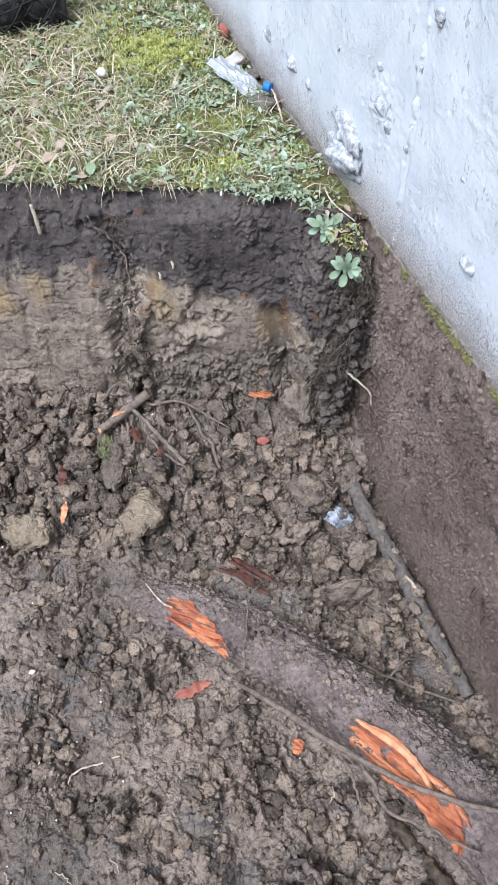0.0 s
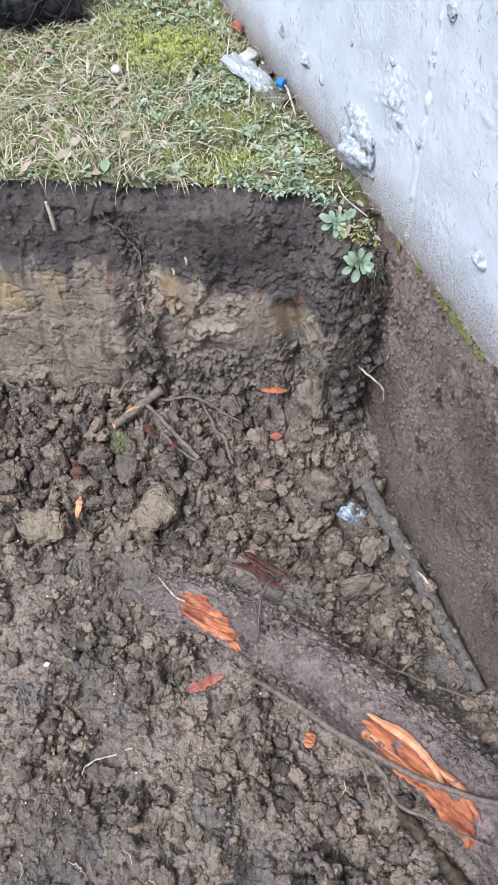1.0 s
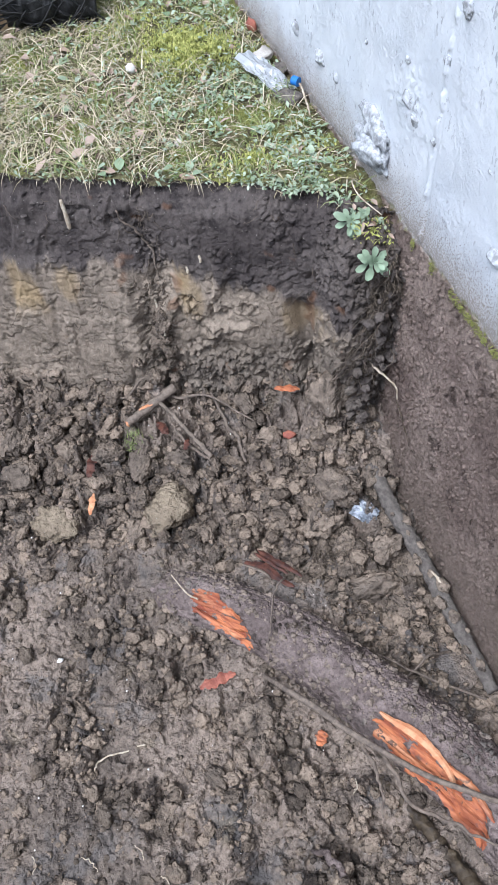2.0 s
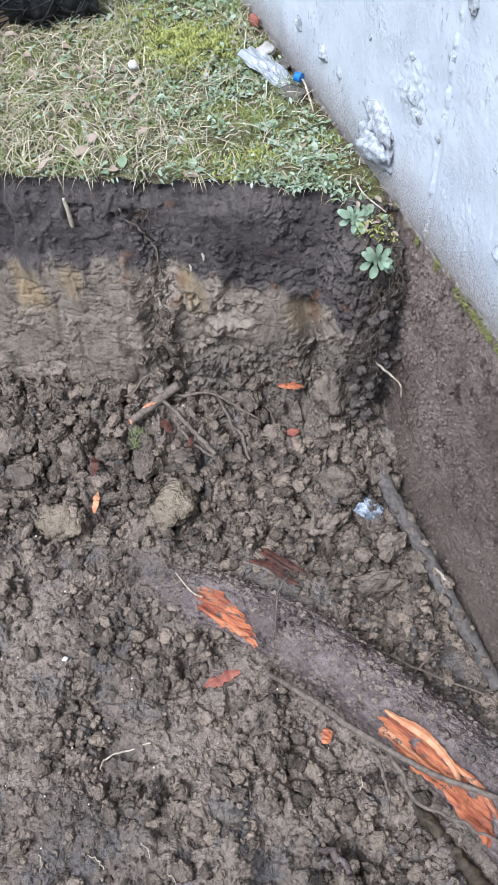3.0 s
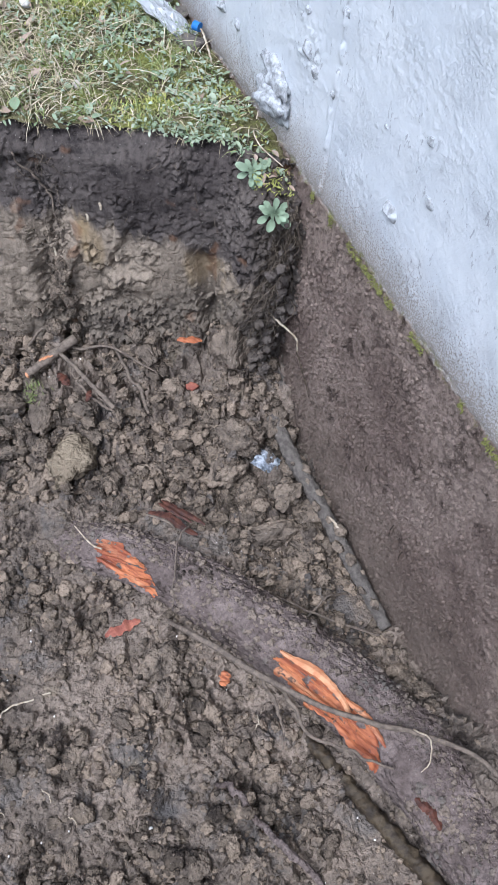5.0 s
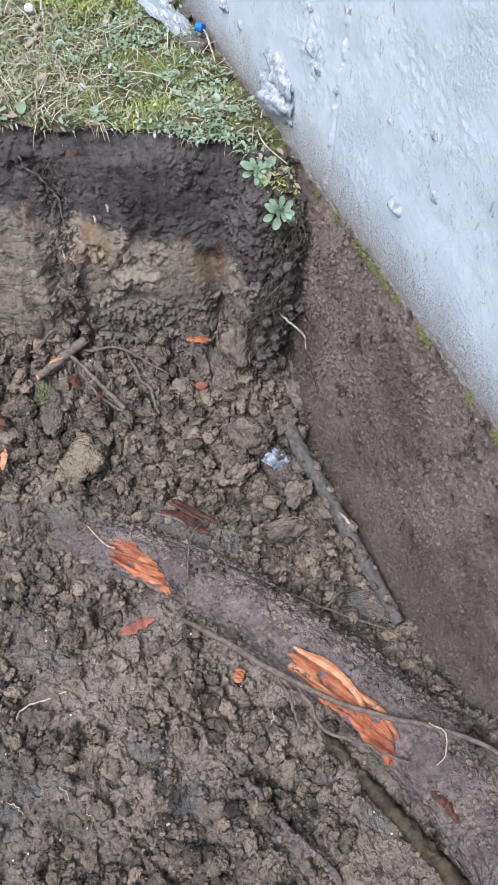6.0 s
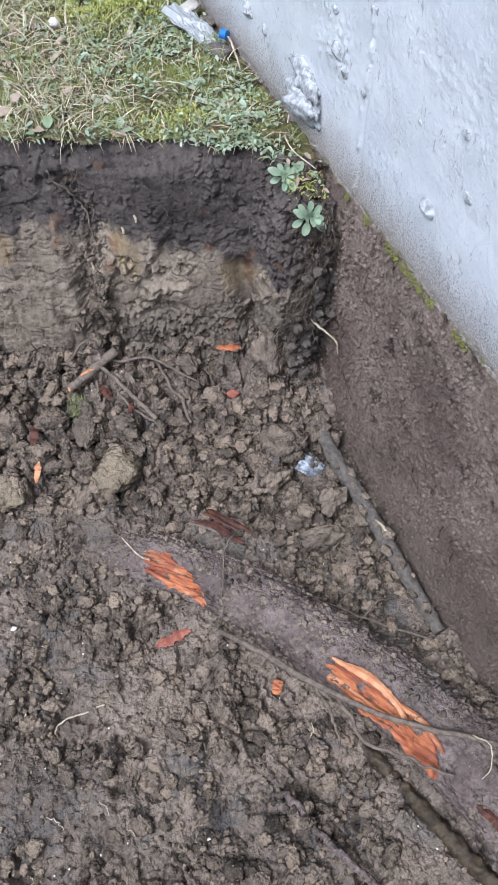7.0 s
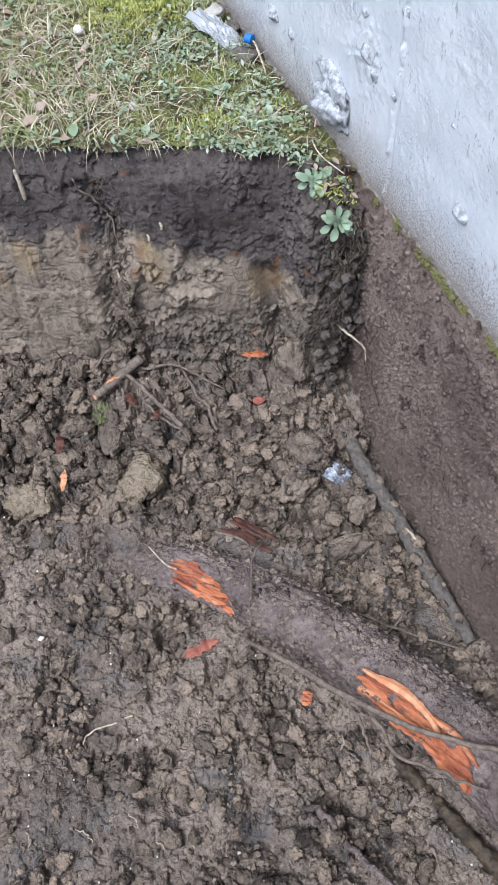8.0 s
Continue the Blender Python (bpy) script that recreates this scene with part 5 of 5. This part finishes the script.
# the spill of clods below the gap in the cut face
for k in range(34):
    t = rs.rand()
    s = 0.013 + 0.020 * rs.rand() ** 1.5
    p = bank_xyz(np.array(0.285 + rs.normal(0, 0.016 + 0.034 * t)), np.array(-0.46 - 0.30 * t), 0.004 + 0.050 * t * rs.rand())
    part("clod", BASE[k % 12][2], bank, "", pose(*p, rs.uniform(-40, 40), rs.uniform(-40, 40), rs.uniform(0, 360)) @ Matrix.Diagonal((s * 1.2, s, s, 1)))


def heap(name, lib, n, power, s0, s1, label):
    x, y = places(n, power)
    z = floor_z(x, y)
    pieces = []
    for k in range(len(x)):
        v, f = lib[k % len(lib)]
        s = s0 + (s1 - s0) * rs.rand() ** 2
        a = rs.uniform(0, 6.283)
        ca, sa = math.cos(a), math.sin(a)
        w = v * s * (rs.uniform(0.8, 1.4), 1, rs.uniform(0.7, 1.1))
        w = np.stack([w[:, 0] * ca - w[:, 1] * sa + x[k], w[:, 0] * sa + w[:, 1] * ca + y[k], w[:, 2] + z[k] + 0.2 * s], -1)
        pieces.append((w, f))
    stuff(name, pieces, CRUMB_SOIL, label, "loose soil")


heap("loose_clods", MID, 8500, 1.8, 0.009, 0.032, "heap of small loose grey-brown clods")
heap("soil_crumbs", SMALL, 30000, 1.1, 0.003, 0.012, "scattered soil crumbs on the pit floor")
grit = []
for k in range(140):
    x0, y0 = rs.uniform(-0.8, 0.9), rs.uniform(-0.3, 1.8)
    v, f = SMALL[k % 8]
    grit.append((v * rs.uniform(0.0015, 0.004) + (x0, y0, float(floor_z(x0, y0)) + 0.003), f))
stuff("white_grit", grit, QUARTZ, "specks of white grit on the soil", "grit")
# crumbs and clods clinging to the bank and lying along the wall
cling = []
for k in range(2600):
    u, z = rs.uniform(-0.9, 1.0), -0.95 * rs.rand() ** 0.8
    if k > 1900:
        u, z = (0.27 + rs.normal(0, 0.03), rs.uniform(-0.8, -0.15)) if k % 2 else (rs.uniform(0.82, 1.0), rs.uniform(-0.75, -0.03))
    if -0.60 < z < -0.27 and u < 0.76 and abs(u - 0.27) > 0.07 or u < 0.2 and z < -0.27:
        continue
    p = bank_xyz(np.array(u), np.array(z), 0.0)
    v, f = MID[k % 8] if k % 4 == 0 else SMALL[k % 8]
    cling.append((v * (0.002 + 0.010 * rs.rand() ** 3 + (0.003 if k > 1900 else 0)) * np.array((1.3, 0.8, 1.0)) + p, f))
stuff("bank_crumbs", cling, CUT_FACE, "soil crumbs clinging to the cut bank", "loose soil")
tuft = []
for k in range(90):
    a, r = rs.rand() * 6.283, rs.rand()
    s = np.array((0.63 + 0.03 * rs.normal(), 1.07 + 0.03 * rs.normal(), 0.0))
    s[2] = float(floor_z(s[0], s[1])) + 0.01 + 0.03 * rs.rand()
    e = s + (0.05 * math.cos(a), 0.07 * math.sin(a), rs.normal(0, 0.012))
    tuft.append(tube([s, (s + e) / 2 + (0, 0, 0.008), e], [0.0011, 0.0009, 0.0006], 10, 4, 0.0, 40, k * 1.7, 0.016))
stuff("root_tuft", tuft, ROOTLET, "tangled dark root hairs on the rubble", "roots")
for y0, z0, ln in ((0.672, -0.655, 0.07), (0.60, -0.70, 0.06), (0.86, -0.60, 0.03)):
    root("wall_root", [(WALL_X - 0.004, y0, z0), (WALL_X - 0.005, y0 + 0.003, z0 - ln * 0.5), (WALL_X - 0.004, y0, z0 - ln)], [0.0018, 0.0022, 0.0012], DARK_WOOD, "thin dark root clinging to the wall", "root", y0 * 9, 16, 6)
root("wall_root", [(WALL_X - 0.006, 1.36, -0.62), (WALL_X - 0.005, 1.30, -0.66), (WALL_X - 0.005, 1.24, -0.72)], [0.002, 0.0025, 0.0012], DARK_WOOD, "thin dark root clinging to the wall", "root", 3.0, 24, 6, 0.2, 60, 0.004)
mud = []
for k in range(3600):
    i, a = rs.uniform(12, 195), rs.normal(0.0, 1.0)
    if 96 < i < 150 and 0.2 < a < 1.5 or 31 < i < 60 and 0.25 < a < 1.4:
        continue
    v, f = SMALL[k % 8]
    mud.append((v * (0.002 + 0.009 * rs.rand() ** 4) * np.array((1.3, 1.3, 1.0)) + trunk(np.array(i), np.array(a), 0.0), f))
stuff("trunk_mud", mud, FLOOR_SOIL, "mud crumbs stuck on the root trunk", "loose soil")
TINY = [lump(k * 1.7 + 20, 1, 0.5, 1.0, knobs=0) for k in range(6)]
grains = []
for k in range(6500):
    y0, z0 = rs.uniform(-0.2, 1.55), -1.05 * rs.rand()
    v, f = TINY[k % 6]
    if y0 < 1.45 or z0 < -0.3:
        grains.append((v * (0.002 + 0.0085 * rs.rand() ** 3.3) * np.array((0.9, 1.0, 1.3)) + (WALL_X - 0.001, y0, z0 - 0.03), f))
stuff("wall_soil_grains", grains, WALL, "soil grains stuck on the house wall's base", "loose soil")
corner = []
for k in range(260):
    t = rs.rand()
    p = np.array((0.935, 1.475, -0.07)) * (1 - t) + np.array((0.895, 1.465, -0.86)) * t
    p = p + (rs.normal(0, 0.022), rs.normal(0, 0.028), 0)
    v, f = MID[k % 8]
    corner.append((v * (0.006 + 0.018 * rs.rand() ** 2) * np.array((1, 1, 1.3)) + p, f))
stuff("corner_soil", corner, CUT_FACE, "dark crumbling soil left against the wall corner", "loose soil")
